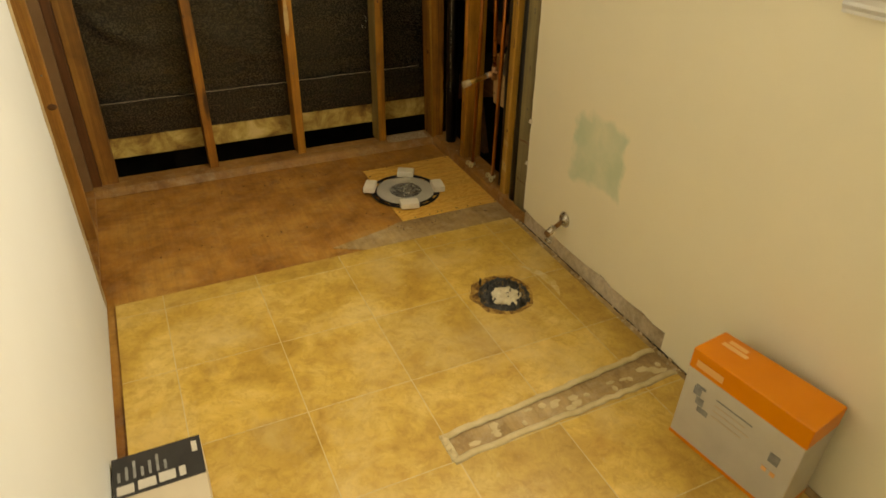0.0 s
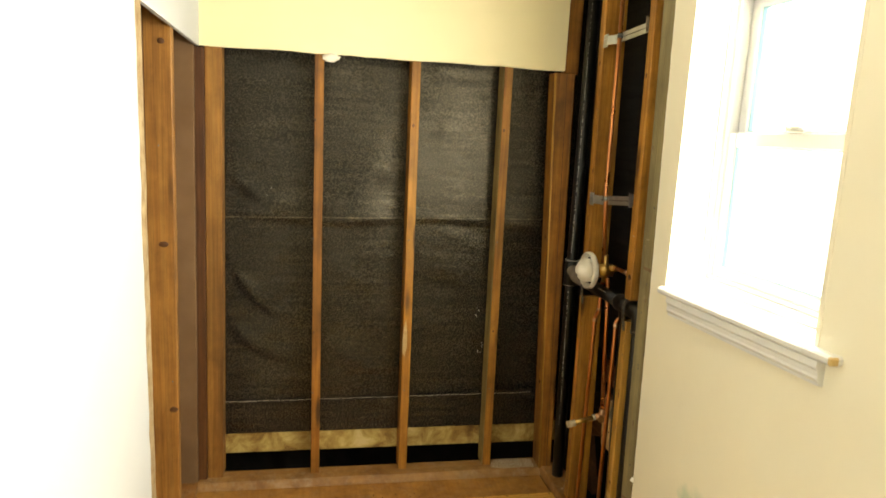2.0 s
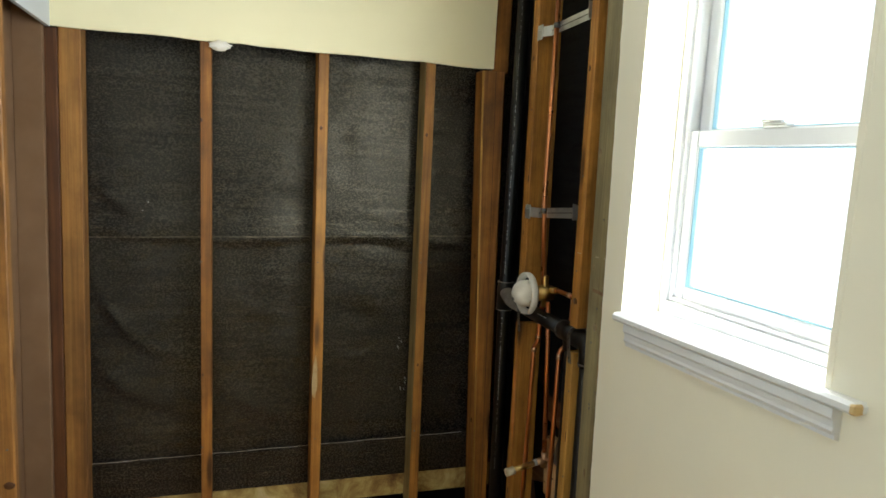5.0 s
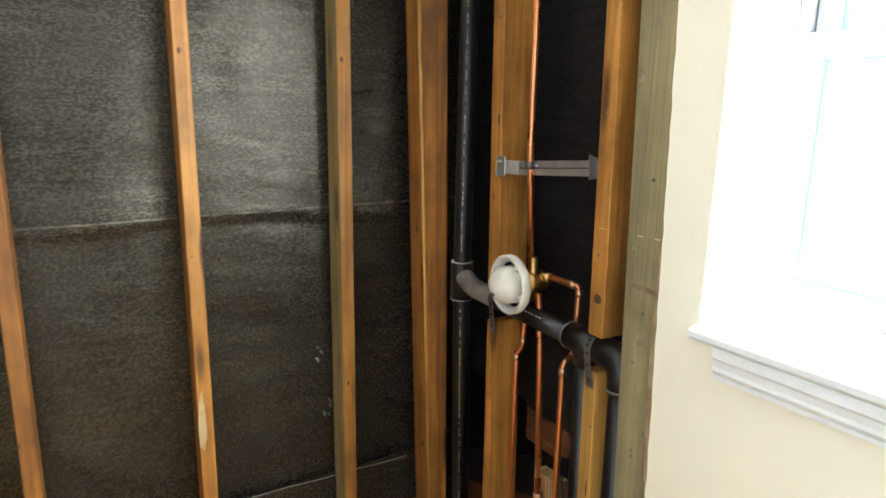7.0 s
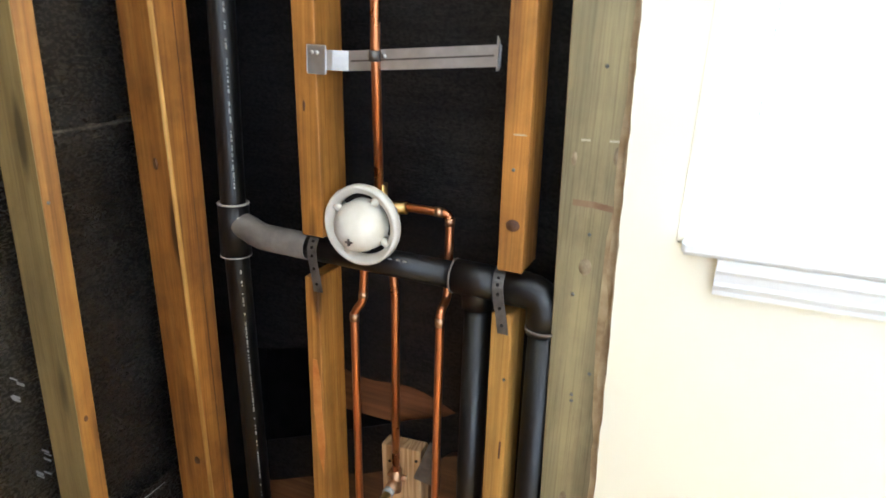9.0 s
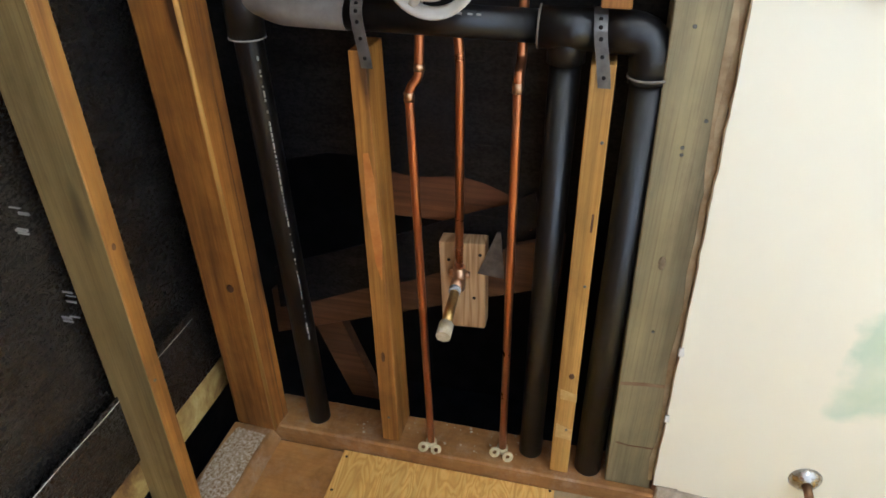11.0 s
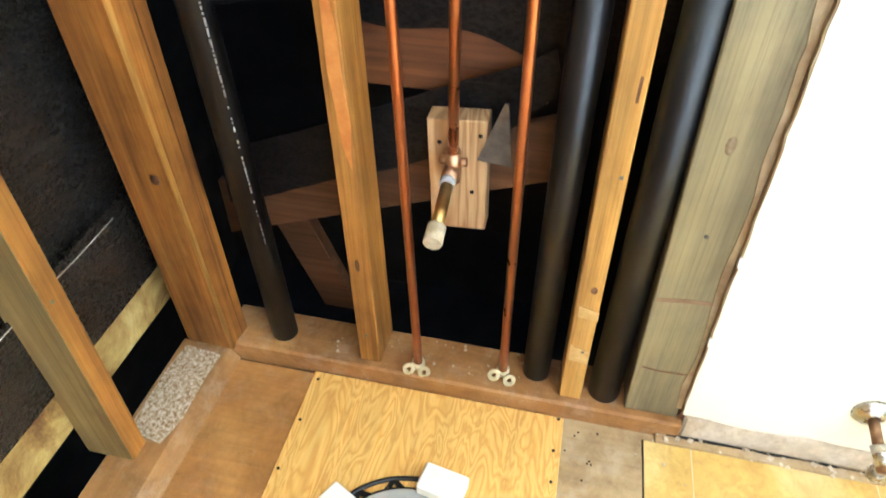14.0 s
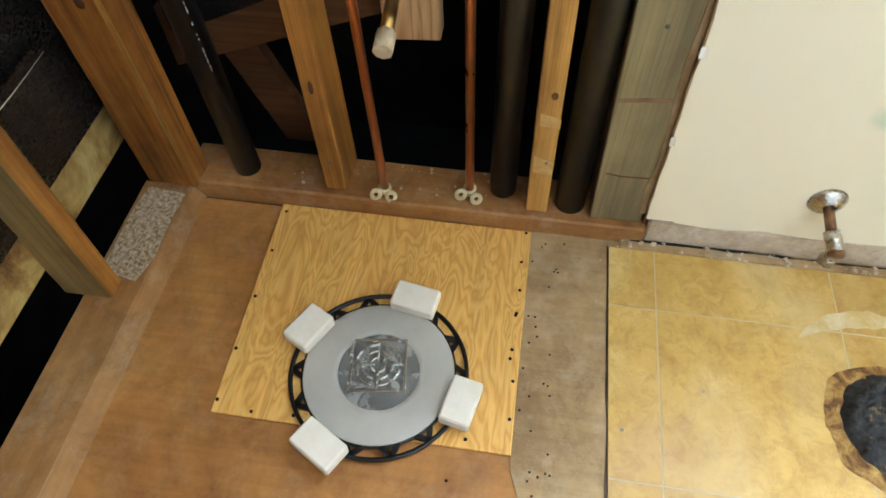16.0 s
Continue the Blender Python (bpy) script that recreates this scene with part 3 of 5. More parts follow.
CORNER = stud(hexa(bmesh.new(), [(1.470, 2.952, 0.033), (1.53, 2.945, 0.033), (1.53, 3.07, 0.033), (1.474, 3.055, 0.033)],
          [(1.408, 2.975, 1.881), (1.50, 2.965, 1.881), (1.50, 3.07, 1.881), (1.408, 3.055, 1.881)], 0.005), M_STUD, "brown leaning corner post with a highlight painted along its arris", (1.5, 3.0, 0.033))
stud(box((1.466, 3.012, 1.882), (1.53, 3.06, ZC), 0.003), M_STUD, "brown corner stud above the cut", (1.5, 3.03, 1.882))
S1L = stud(beam(SR, 1.587, (2.652, 2.693), (2.679, 2.709), 0.045, 0.95, 0.002), M_STUD_O, "orange fir stud sawn short below the drain pipe", (1.54, 2.67, 0.045))
S1U = stud(beam(SR, 1.587, (2.664, 2.712), (2.705, 2.750), 1.035, ZC, 0.002), M_STUD_O, "orange fir stud sawn off above the drain pipe", (1.54, 2.69, 1.035))
S2L = stud(beam(SR, 1.587, (2.264, 2.304), (2.282, 2.320), 0.045, 0.955, 0.002), M_STUD_P, "pale split fir stud sawn short below the drain elbow", (1.54, 2.285, 0.045))
S2U = stud(beam(SR, 1.587, (2.272, 2.316), (2.305, 2.345), 1.035, ZC, 0.002), M_STUD_O, "orange fir stud sawn off above the drain elbow", (1.54, 2.29, 1.035))
POST = stud(beam(SR, 1.587, (2.090, 2.183), (2.165, 2.262), 0.045, ZC, 0.002), M_STUD_G, "grey weathered post with nails beside the wallboard", (1.54, 2.14, 0.045))

M_KNOT = plain("dark_knot", (0.055, 0.02, 0.007), (0.15, 0.06, 0.018), 0.6, 0, 40, 0.3)

M_SPECK = caked("speckled_plaster_dust", ((0.38, (0.24, 0.14, 0.06)), (0.48, (0.42, 0.31, 0.18)), (0.56, (0.58, 0.49, 0.36)), (0.68, (0.70, 0.62, 0.52))), 0.9, 150, 0.4)
M_KNOT_G = plain("grey_knot", (0.17, 0.115, 0.06), (0.33, 0.26, 0.15), 0.6, 0, 60, 0.3)


def studded(ob, spots, axis, sign, mat):
    """Knots and nail heads as parts on the face of a stud: (x, y, z, across, high), nails given with across 0."""
    turn = pose(0, 0, 0, 0, -90 * sign, 0) if axis == "x" else pose(0, 0, 0, 90 * sign, 0, 0)
    for x, y, z, across, high in spots:
        at = Matrix.Translation((x, y, z))
        if across:
            m = at @ Matrix.Diagonal((1, across, high, 1)) @ turn if axis == "x" else at @ Matrix.Diagonal((across, 1, high, 1)) @ turn
            part("knot", lathe([(0, 0.0006), (0.45, 0.0006), (0.5, -0.0008), (0, -0.0008)], m, sides=16), mat, ob)
        else:
            part("nail", lathe([(0, 0.0012), (0.003, 0.0012), (0.0035, -0.001), (0, -0.001)], at @ turn, sides=8), M_STRAP, ob)


studded(PALE, [(-0.120, 2.5455, 1.162, 0.034, 0.022), (-0.098, 2.5535, 0.553, 0.030, 0.024), (-0.116, 2.5370, 1.84, 0.024, 0.02), (-0.10, 2.552, 0.66, 0, 0), (-0.13, 2.541, 1.5, 0, 0)], "y", 1, M_KNOT)
studded(POST, [(SR, 2.168, 1.067, 0.022, 0.03), (SR, 2.140, 1.25, 0.010, 0.03), (SR, 2.166, 0.834, 0, 0), (SR, 2.140, 0.88, 0, 0), (SR, 2.15, 0.47, 0, 0), (SR, 2.13, 1.36, 0, 0), (SR, 2.17, 1.38, 0, 0), (SR, 2.16, 0.62, 0.014, 0.03)], "x", 1, M_KNOT_G)
part("crack", ribbon_line([(SR - 0.0004, 2.176, 0.168), (SR - 0.0004, 2.15, 0.164), (SR - 0.0004, 2.10, 0.166)], 0.0035), M_KNOT, POST, "dark cross crack")
part("crack", box((SR - 0.0005, 2.284, 0.664), (SR + 0.001, 2.288, 0.700), 0), M_KNOT, S2L, "short dark split")
part("crack", box((SR - 0.0005, 2.679, 0.878), (SR + 0.001, 2.683, 0.902), 0), M_KNOT, S1L, "short dark split")
M_STAIN = plain("reddish_water_stain", (0.17, 0.085, 0.04), (0.27, 0.175, 0.095), 0.7, 0, 30, 0.1)
M_RUB = plain("rubbed_fir", (0.46, 0.27, 0.08), (0.60, 0.41, 0.17), 0.6, 0, 60, 0.15)
M_SCRAPE = plain("pale_scrape", (0.42, 0.36, 0.25), (0.54, 0.48, 0.36), 0.7, 0, 40, 0.1)
for (ya, za), (yb, zb), w in (((2.199, 1.166), (2.134, 1.162), 0.010), ((2.189, 0.329), (2.104, 0.338), 0.008)):
    mid = ((ya + yb) / 2, (za + zb) / 2 + 0.002)
    part("stain_band", ribbon_line([(SR - 0.0004, ya, za), (SR - 0.0004, *mid), (SR - 0.0004, yb, zb)], w), M_STAIN, POST, "reddish cross stain")
for ya, yb, z in ((2.196, 2.182, 1.268), (2.153, 2.134, 1.270)):
    part("scrape", ribbon_line([(SR - 0.0004, ya, z), (SR - 0.0004, yb, z + 0.001)], 0.003), M_SCRAPE, POST, "short pale scrape")
studded(POST, [(SR, 2.204, 1.24, 0.010, 0.024), (SR, 2.221, 1.569, 0.020, 0.03), (SR, 2.167, 1.122, 0, 0), (SR, 2.165, 0.822, 0, 0), (SR, 2.183, 1.017, 0, 0)], "x", 1, M_KNOT_G)
studded(S2U, [(SR, 2.294, 1.117, 0.026, 0.022), (SR, 2.305, 1.50, 0, 0), (SR, 2.318, 1.82, 0.012, 0.02), (SR, 2.300, 1.21, 0, 0)], "x", 1, M_KNOT)
part("scrape", ribbon_line([(SR - 0.0004, 2.304, 1.266), (SR - 0.0004, 2.282, 1.2665)], 0.002), M_SCRAPE, S2U, "short pale scrape")
studded(S1U, [(SR, 2.690, 1.476, 0.008, 0.03), (SR, 2.700, 1.28, 0.006, 0.022), (SR, 2.715, 1.9, 0.014, 0.02), (SR, 2.70, 1.72, 0, 0)], "x", 1, M_KNOT)
studded(S2L, [(SR, 2.283, 0.55, 0, 0), (SR, 2.288, 0.83, 0, 0), (SR, 2.280, 0.18, 0, 0), (SR, 2.284, 0.33, 0.012, 0.016)], "x", 1, M_KNOT)
for zz, hh in ((0.150, 0.045), (0.262, 0.030)):
    part("rub_mark", slab([(2.267, zz), (2.301, zz + 0.004), (2.302, zz + hh), (2.268, zz + hh * 0.7)], "x", SR - 0.0006, SR + 0.001), M_RUB, S2L, "pale rub mark")
for ob_, x_ in zip(BACK, (0.40, 0.815, 1.22)):
    studded(ob_, [(x_ - 0.004, SB, 0.42, 0, 0), (x_ - 0.012, SB, 1.12, 0, 0), (x_ - 0.014, SB, 1.62, 0.011, 0.016), (x_ - 0.003, SB, 0.70, 0.009, 0.014)], "y", 1, M_KNOT)
studded(S1L, [(SR, 2.68, 0.30, 0.009, 0.03), (SR, 2.675, 0.12, 0, 0)], "x", 1, M_KNOT)
studded(CORNER, [(1.4525, 2.985, 0.46, 0.016, 0.02), (1.430, 3.00, 1.15, 0.012, 0.024)], "x", 1, M_KNOT)
# paler timber strip along the arris imitates the light caught by the ridge
part("worn_arris", tube([(1.4755, 2.9565, 0.036), (1.4135, 2.9790, 1.878)], 0.0058, sides=8), M_STUD_P, CORNER, "pale strip painting the highlight on the arris")
part("seam", hexa(bmesh.new(), [(1.5060, 2.9475, 0.034), (1.5085, 2.9475, 0.034), (1.5085, 2.952, 0.034), (1.5060, 2.952, 0.034)], [(1.4600, 2.9690, 1.88), (1.4625, 2.9690, 1.88), (1.4625, 2.974, 1.88), (1.4600, 2.974, 1.88)], 0), M_STUD_D, CORNER, "dark seam between two nailed timbers")
part("paper_remnant", slab([(2.104, 0.55), (2.112, 0.60), (2.113, 0.72), (2.126, 0.80), (2.137, 0.95), (2.140, 1.12), (2.131, 1.2), (2.128, 1.15), (2.120, 0.95), (2.108, 0.62)], "x", SR - 0.0012, SR + 0.0005), M_TORN, POST, "brown shreds of board paper")
structure("plaster_residue", slab([(1.245, 2.985), (1.30, 2.972), (1.40, 2.975), (1.455, 2.972), (1.462, 3.05), (1.40, 3.058), (1.28, 3.056), (1.255, 3.03)], "z", 0.0318, 0.0335), M_SPECK, "chalky plaster residue on the back plate", "residue")
structure("plate_north", hexa(bmesh.new(), [(-0.172, 2.944, 0.0003), (1.480, 2.944, 0.0003), (1.480, 3.066, 0.0003), (-0.172, 3.066, 0.0003)], [(-0.172, 2.968, 0.032), (1.480, 2.968, 0.032), (1.480, 3.066, 0.032), (-0.172, 3.066, 0.032)], 0.003), M_PLATE_X, "dusty timber floor plate under the back studs", "floor plate")
structure("plate_east", box((1.482, 2.078, -0.01), (1.587, 2.983, 0.044), 0.004), M_PLATE_Y, "stained timber floor plate under the plumbing wall", "floor plate")
structure("plate_west", box((-0.172, 2.10, 0.001), (-0.085, 2.984, 0.03), 0.004), M_PLATE_Y, "worn timber floor plate under the side wall", "floor plate")
structure("plate_front", box((1.487, YF, 0.001), (1.60, 2.0765, 0.066), 0.004), M_CHALK, "dirty timber plate showing below the wallboard", "floor plate")


# ---- felt behind the studs ----
def felt_sheet(name, u0, u1, z_low, z1, place, depth, label, seed, nu=150, nz=210, mat=None, swags=()):
    """A slack sheet of building paper with draped folds; place(u, d, z) puts it in the room."""
    bm = bmesh.new()
    rows = []
    for j in range(nz + 1):
        row = []
        for i in range(nu + 1):
            u = u0 + (u1 - u0) * i / nu
            z0 = z_low(u)
            z = z0 + (z1 - z0) * j / nz
            bay = (u - 0.39) / 0.406
            swag = 0.5 - 0.5 * math.cos(2 * math.pi * bay)
            w = Vector((u * 1.6, z * 1.6, seed))
            slope = z + (0.22 * math.sin(2.1 * u + 1.7 * z + seed) + 0.16 * noise.noise(w * 1.3)) * (1.2 - 0.3 * z)
            fold = noise.fractal(Vector((u * 2.4 + seed, slope * 6.5, seed)), 1.15, 2.0, 3)
            big = noise.noise(Vector((u * 3.0, z * 2.2, seed + 5)))
            fine = noise.noise(Vector((u * 16, z * 30, seed)))
            crest = 1.195 + 0.012 * math.sin(7 * u + seed)
            sag = math.exp(-((z - crest) / (0.085 if z > crest else 0.016)) ** 2) * (0.45 + 0.55 * swag)
            sweep = 0.0
            for us, zs, drop, run in swags:
                if u > us:
                    line = zs - drop * (1 - math.exp(-(u - us) / 0.14))
                    sweep += math.exp(-((z - line) / (0.055 if z > line else 0.026)) ** 2) * math.exp(-((u - us) / run) ** 2) * (1 - math.exp(-((u - us) / 0.07) ** 2))
            d = depth * (0.26 * fold * (0.3 + 0.7 * swag) + 0.38 * big * swag + 0.05 * fine - 0.50 * sag - 0.42 * sweep)
            row.append(bm.verts.new(place(u, d, z)))
        rows.append(row)
    for a, b in zip(rows, rows[1:]):
        for i in range(nu):
            f = bm.faces.new((a[i], a[i + 1], b[i + 1], b[i]))
            f.smooth = True
    return structure(name, bm, mat or M_FELT, label, "building paper")


felt_north = felt_sheet("felt_north", -0.07, 1.66, lambda u: 0.20 + 0.004 * math.sin(9 * u), 2.43, lambda u, d, z: (u, 3.116 + d, z), 0.024, "black creased asphalt felt stapled behind the studs", 1.3,
           swags=((0.0, 1.06, 0.36, 0.30), (0.0, 0.76, 0.24, 0.28), (0.43, 0.66, 0.20, 0.25), (0.43, 1.02, 0.16, 0.20), (0.0, 1.42, 0.20, 0.25)))
felt_sheet("felt_east", 2.09, 3.10, lambda u: 0.655 + 0.03 * math.sin(5 * u) + 0.012 * math.sin(23 * u), 2.43, lambda u, d, z: (1.645 + d, u, z), 0.012, "black asphalt felt behind the pipes, torn along its foot", 7.7, 90, 150, M_FELT_D)
felt_rng = random.Random(31)
for xs, zs, n_specks in ((1.165, 0.775, 5), (1.180, 0.585, 6), (0.20, 1.30, 2)):
    bm = bmesh.new()
    for k in range(n_specks):
        u, w = xs + felt_rng.uniform(-0.014, 0.014), zs + felt_rng.uniform(-0.03, 0.03)
        box((u, 3.093, w), (u + felt_rng.uniform(0.001, 0.003), 3.112, w + felt_rng.uniform(0.001, 0.005)), 0, bm)
    tagged(part("torn_specks", bm, M_WHITEMARK, felt_north), "pale specks where the felt is torn", kind="stuff")
structure("lap_north", slab([(-0.06, 0.20), (1.52, 0.20), (1.52, 0.389), (1.2, 0.372), (0.8, 0.352), (0.5, 0.345), (-0.06, 0.352)], "y", 3.092, 3.0945), M_FELT, "flat lap of black felt along the foot", "building paper")

structure("trim_sheathing", box((-0.17, 3.098, 0.103), (1.60, 3.12, 0.209), 0.002), M_BOARD, "pale stained sheathing board behind the studs", "board")
structure("trim_ledger", box((-0.17, 3.096, 0.2095), (1.60, 3.118, 0.222), 0.002), M_STUD_D, "thin red-brown ledger strip", "board")
structure("trim_brace", hexa(bmesh.new(), [(1.634, 2.33, 0.45), (1.65, 2.33, 0.45), (1.65, 3.0, 0.20), (1.634, 3.0, 0.20)], [(1.634, 2.33, 0.57), (1.65, 2.33, 0.57), (1.65, 3.0, 0.33), (1.634, 3.0, 0.33)]), M_BRACE, "dark brown brace board in the cavity", "board")
structure("trim_cavity", box((1.655, 2.4, 0.56), (1.675, 2.72, 0.68), 0.002), M_RED, "reddish board behind torn felt", "board")
structure("felt_flap", slab([(2.98, 0.285), (2.901, 0.313), (2.754, 0.379), (2.645, 0.419), (2.584, 0.449), (2.47, 0.505), (2.38, 0.60), (2.397, 0.664), (2.45, 0.63), (2.53, 0.598), (2.645, 0.545), (2.746, 0.498), (2.908, 0.431), (2.98, 0.40)], "x", 1.6285, 1.631), M_FELT_D, "loose flap of black felt hanging over the brace", "building paper")
structure("trim_diagonal", hexa(bmesh.new(), [(1.66, 2.75, 0.0), (1.69, 2.75, 0.0), (1.69, 2.83, 0.0), (1.66, 2.83, 0.0)], [(1.66, 2.86, 0.30), (1.69, 2.86, 0.30), (1.69, 2.94, 0.30), (1.66, 2.94, 0.30)]), M_BRACE, "dark diagonal brace in the cavity", "board")


# ---- windows ----
def glass_material(name):
    m, nt, b = material(name, 0.1)
    nt.nodes.remove(b)
    t = node(nt, "ShaderNodeBsdfTransparent", Color=(0.93, 0.97, 1.0, 1))
    g = node(nt, "ShaderNodeBsdfGlossy", Roughness=0.12)
    mx = nt.nodes.new("ShaderNodeMixShader")
    mx.inputs[0].default_value = 0.06
    nt.links.new(t.outputs[0], mx.inputs[1])
    nt.links.new(g.outputs[0], mx.inputs[2])
    nt.links.new(mx.outputs[0], nt.nodes["Material Output"].inputs["Surface"])
    return m


def glow_material(name, colour, strength):
    m, nt, b = material(name, 1.0)
    e = node(nt, "ShaderNodeEmission", Color=(*colour, 1), Strength=strength)
    nt.links.new(e.outputs[0], nt.nodes["Material Output"].inputs["Surface"])
    return m


M_GLASS = glass_material("window_glass")
M_SKY = glow_material("bright_overcast_sky", (0.93, 0.97, 1.0), 3.0)
M_RAW = plain("raw_end_grain", (0.50, 0.33, 0.12), (0.62, 0.44, 0.2), 0.7, 0, 30, 0.2)
M_GASKET = plain("blue_grey_gasket", (0.20, 0.37, 0.44), (0.26, 0.44, 0.51), 0.5, 0, 10, 0.02)
structure("backdrop", slab([(-0.2, 0.9), (2.05, 0.9), (2.05, 2.3), (-0.2, 2.3)], "x", 1.706, 1.708), M_SKY, "bright white overcast sky outside the windows", "sky")


def rim(y0, y1, z0, z1, w, x0, x1, bm=None, bevel=0.002):
    """Four bars round an opening."""
    bm = bm or bmesh.new()
    box((x0, y0, z0), (x1, y0 + w, z1), bevel, bm)
    box((x0, y1 - w, z0), (x1, y1, z1), bevel, bm)
    box((x0, y0 + w, z0), (x1, y1 - w, z0 + w), bevel, bm)
    box((x0, y0 + w, z1 - w), (x1, y1 - w, z1), bevel, bm)
    return bm


def settle(bm):
    """The sills run slightly out of level."""
    for v in bm.verts:
        v.co.z += 0.020 * (2.034 - v.co.y) - 0.011
    return bm


def window(name, y0, y1, horn0, horn1, label):
    """A double-hung window in a deep painted reveal, with stool and moulded apron."""
    yc = (y0 + y1) / 2
    w = thing(name, (1.6, yc, WZ0), label, "window", kind="structure")
    bm = bmesh.new()
    box((XR - 0.0015, y0 - 0.002, 1.138), (1.688, y0 + 0.012, WZ1 - 0.001), 0.001, bm)
    box((XR - 0.0015, y1 - 0.012, 1.138), (1.688, y1 + 0.002, WZ1 - 0.001), 0.001, bm)
    box((XR - 0.0015, y0 + 0.012, WZ1 - 0.012), (1.688, y1 - 0.012, WZ1 + 0.002), 0.001, bm)
    part("reveal", bm, M_WALL, w, "cream painted reveal")
    part("window_frame", rim(y0 + 0.012, y1 - 0.012, 1.158, WZ1 - 0.012, 0.026, 1.600, 1.686, box((1.601, y0 + 0.002, 1.140), (1.686, y1 - 0.002, 1.160), 0.001)), M_VINYLF, w)
    part("stop", rim(y0 + 0.038, y1 - 0.038, 1.184, WZ1 - 0.038, 0.012, 1.609, 1.620), M_VINYLF, w)
    for nm, z0, z1, x0 in (("lower_sash", 1.186, 1.634, 1.618), ("upper_sash", 1.596, 2.038, 1.650)):
        sash = part(nm, rim(y0 + 0.040, y1 - 0.040, z0, z1, 0.042, x0, x0 + 0.028, bevel=0.004), M_VINYLF, w, "white vinyl sash")
        part("gasket", rim(y0 + 0.080, y1 - 0.080, z0 + 0.040, z1 - 0.040, 0.005, x0 + 0.006, x0 + 0.016, bevel=0), M_GASKET, sash, "thin blue-grey glazing gasket")
        pane = part("pane", box((x0 + 0.012, y0 + 0.078, z0 + 0.036), (x0 + 0.015, y1 - 0.078, z1 - 0.036), 0), M_GLASS, sash, "clear bright glass pane")
        pane.visible_shadow = False
    bm = box((1.612, yc - 0.035, 1.634), (1.640, yc + 0.035, 1.644), 0.003)
    tube([(1.618, yc - 0.02, 1.646), (1.618, yc + 0.038, 1.649)], 0.005, bm, 8)
    part("sash_lock", bm, M_ZINC, w, "small metal sash lock")
    bm = box((1.456, horn0, 1.136), (1.600, horn1, 1.158), 0.006)
    settle(bm)
    part("window_sill", bm, M_TRIM, w, "white painted wooden stool")
    part("end_grain", settle(box((1.4545, horn0 - 0.0015, 1.138), (1.475, horn0 + 0.012, 1.1565), 0.003)), M_RAW, w, "unpainted yellow wood end")
    prof = [(1.485, 1.135), (1.462, 1.135), (1.461, 1.118), (1.466, 1.112), (1.468, 1.100), (1.466, 1.094), (1.472, 1.085), (1.472, 1.078), (1.485, 1.076)]
    part("apron", settle(slab([(x, z) for x, z in prof], "y", horn0 + 0.045, horn1 - 0.052)), M_TRIM, w, "white moulded apron")
    return w


window("window_1", 1.375, 2.035, 1.300, 2.028, "white double-hung window with a moulded sill, glaring daylight")
window("window_2", 0.36, 1.02, 0.285, 1.074, "white double-hung window with a moulded sill")

# ---- floor layers ----
structure("trim_wall_foot", box((1.4625, YF, 0.0004), (1.4865, 2.12, 0.011), 0.002), M_UNDER, "dirty strip of old adhesive along the wall foot", "debris strip")
bm = bmesh.new()
pts_a = ragged((0.95, 1.4835), (2.10, 1.4835), 0.03, 0.0015, rng)
pts_b = ragged((2.10, 1.4795), (0.95, 1.4795), 0.025, 0.0022, rng)
slab([(x, y) for y, x in pts_a + pts_b], "z", 0.0108, 0.0118, bm)
structure("trim_crack", bm, M_VOID, "dark crack between wall plate and floor", "crack")
bm = slab([(0.72, 2.205), (0.95, 2.26), (1.02, 2.2868), (1.481, 2.2868), (1.481, 2.10), (1.1, 2.10), (0.9, 2.11)], "z", 0.0006, 0.0035)
structure("underlay_strip", bm, M_UNDER, "grey weathered strip of bare underlay beside the tiles", "floor strip")

back = ragged((-0.04, 2.1375), (1.465, 2.1435), 0.05, 0.002, rng)
front = ragged((1.465, 2.1385), (-0.04, 2.1325), 0.04, 0.0012, rng)
structure("trim_tile_edge", slab(back + front, "z", 0.0004, 0.0046), M_TAR, "dark crooked line of old mastic along the tile edge", "mastic line")

# ---- pipes in the plumbing wall ----
R_ABS = 0.0255


def hub(a, b, r=0.0320):
    return tube([a, b], r, sides=24)


M_CEMENT = plain("dull_pipe_cement", (0.28, 0.26, 0.23), (0.46, 0.44, 0.40), 0.6, 0, 60, 0.2)
drain = thing("drain_pipe", (1.53, 2.88, 0.04), "black plastic drain stack with a cross pipe and two drops", "drain pipe")
part("main_pipe", tube([(1.532, 2.864, 0.03), (1.532, 2.904, 1.0), (1.532, 2.902, 2.42)], R_ABS, sides=24), M_ABS, drain)
tee = part("tee", hub((1.532, 2.9035, 0.952), (1.532, 2.9038, 1.062)), M_ABS, drain)
for z in (0.951, 1.063):
    part("cement_ring", lathe([(0.0258, 0.001), (0.0328, 0.001), (0.0328, 0.0035), (0.0258, 0.0035)], pose(1.532, 2.9037, z - 0.002), sides=28), M_CEMENT, tee, "pale smear of pipe cement")
part("branch", tube([(1.532, 2.900, 1.020), (1.530, 2.872, 1.018), (1.528, 2.835, 1.003), (1.528, 2.715, 1.001)], 0.0272, sides=24, bend=0.03), M_ABS_DUST, drain, "dust-covered branch fitting")
part("cross_pipe", tube([(1.528, 2.72, 1.001), (1.528, 2.40, 0.998)], R_ABS, sides=24), M_ABS, drain)
bm = hub((1.528, 2.405, 0.998), (1.528, 2.310, 0.997), 0.0315)
tube([(1.534, 2.362, 0.998), (1.540, 2.360, 0.945)], 0.0305, bm, 24)
part("tee", bm, M_ABS, drain)
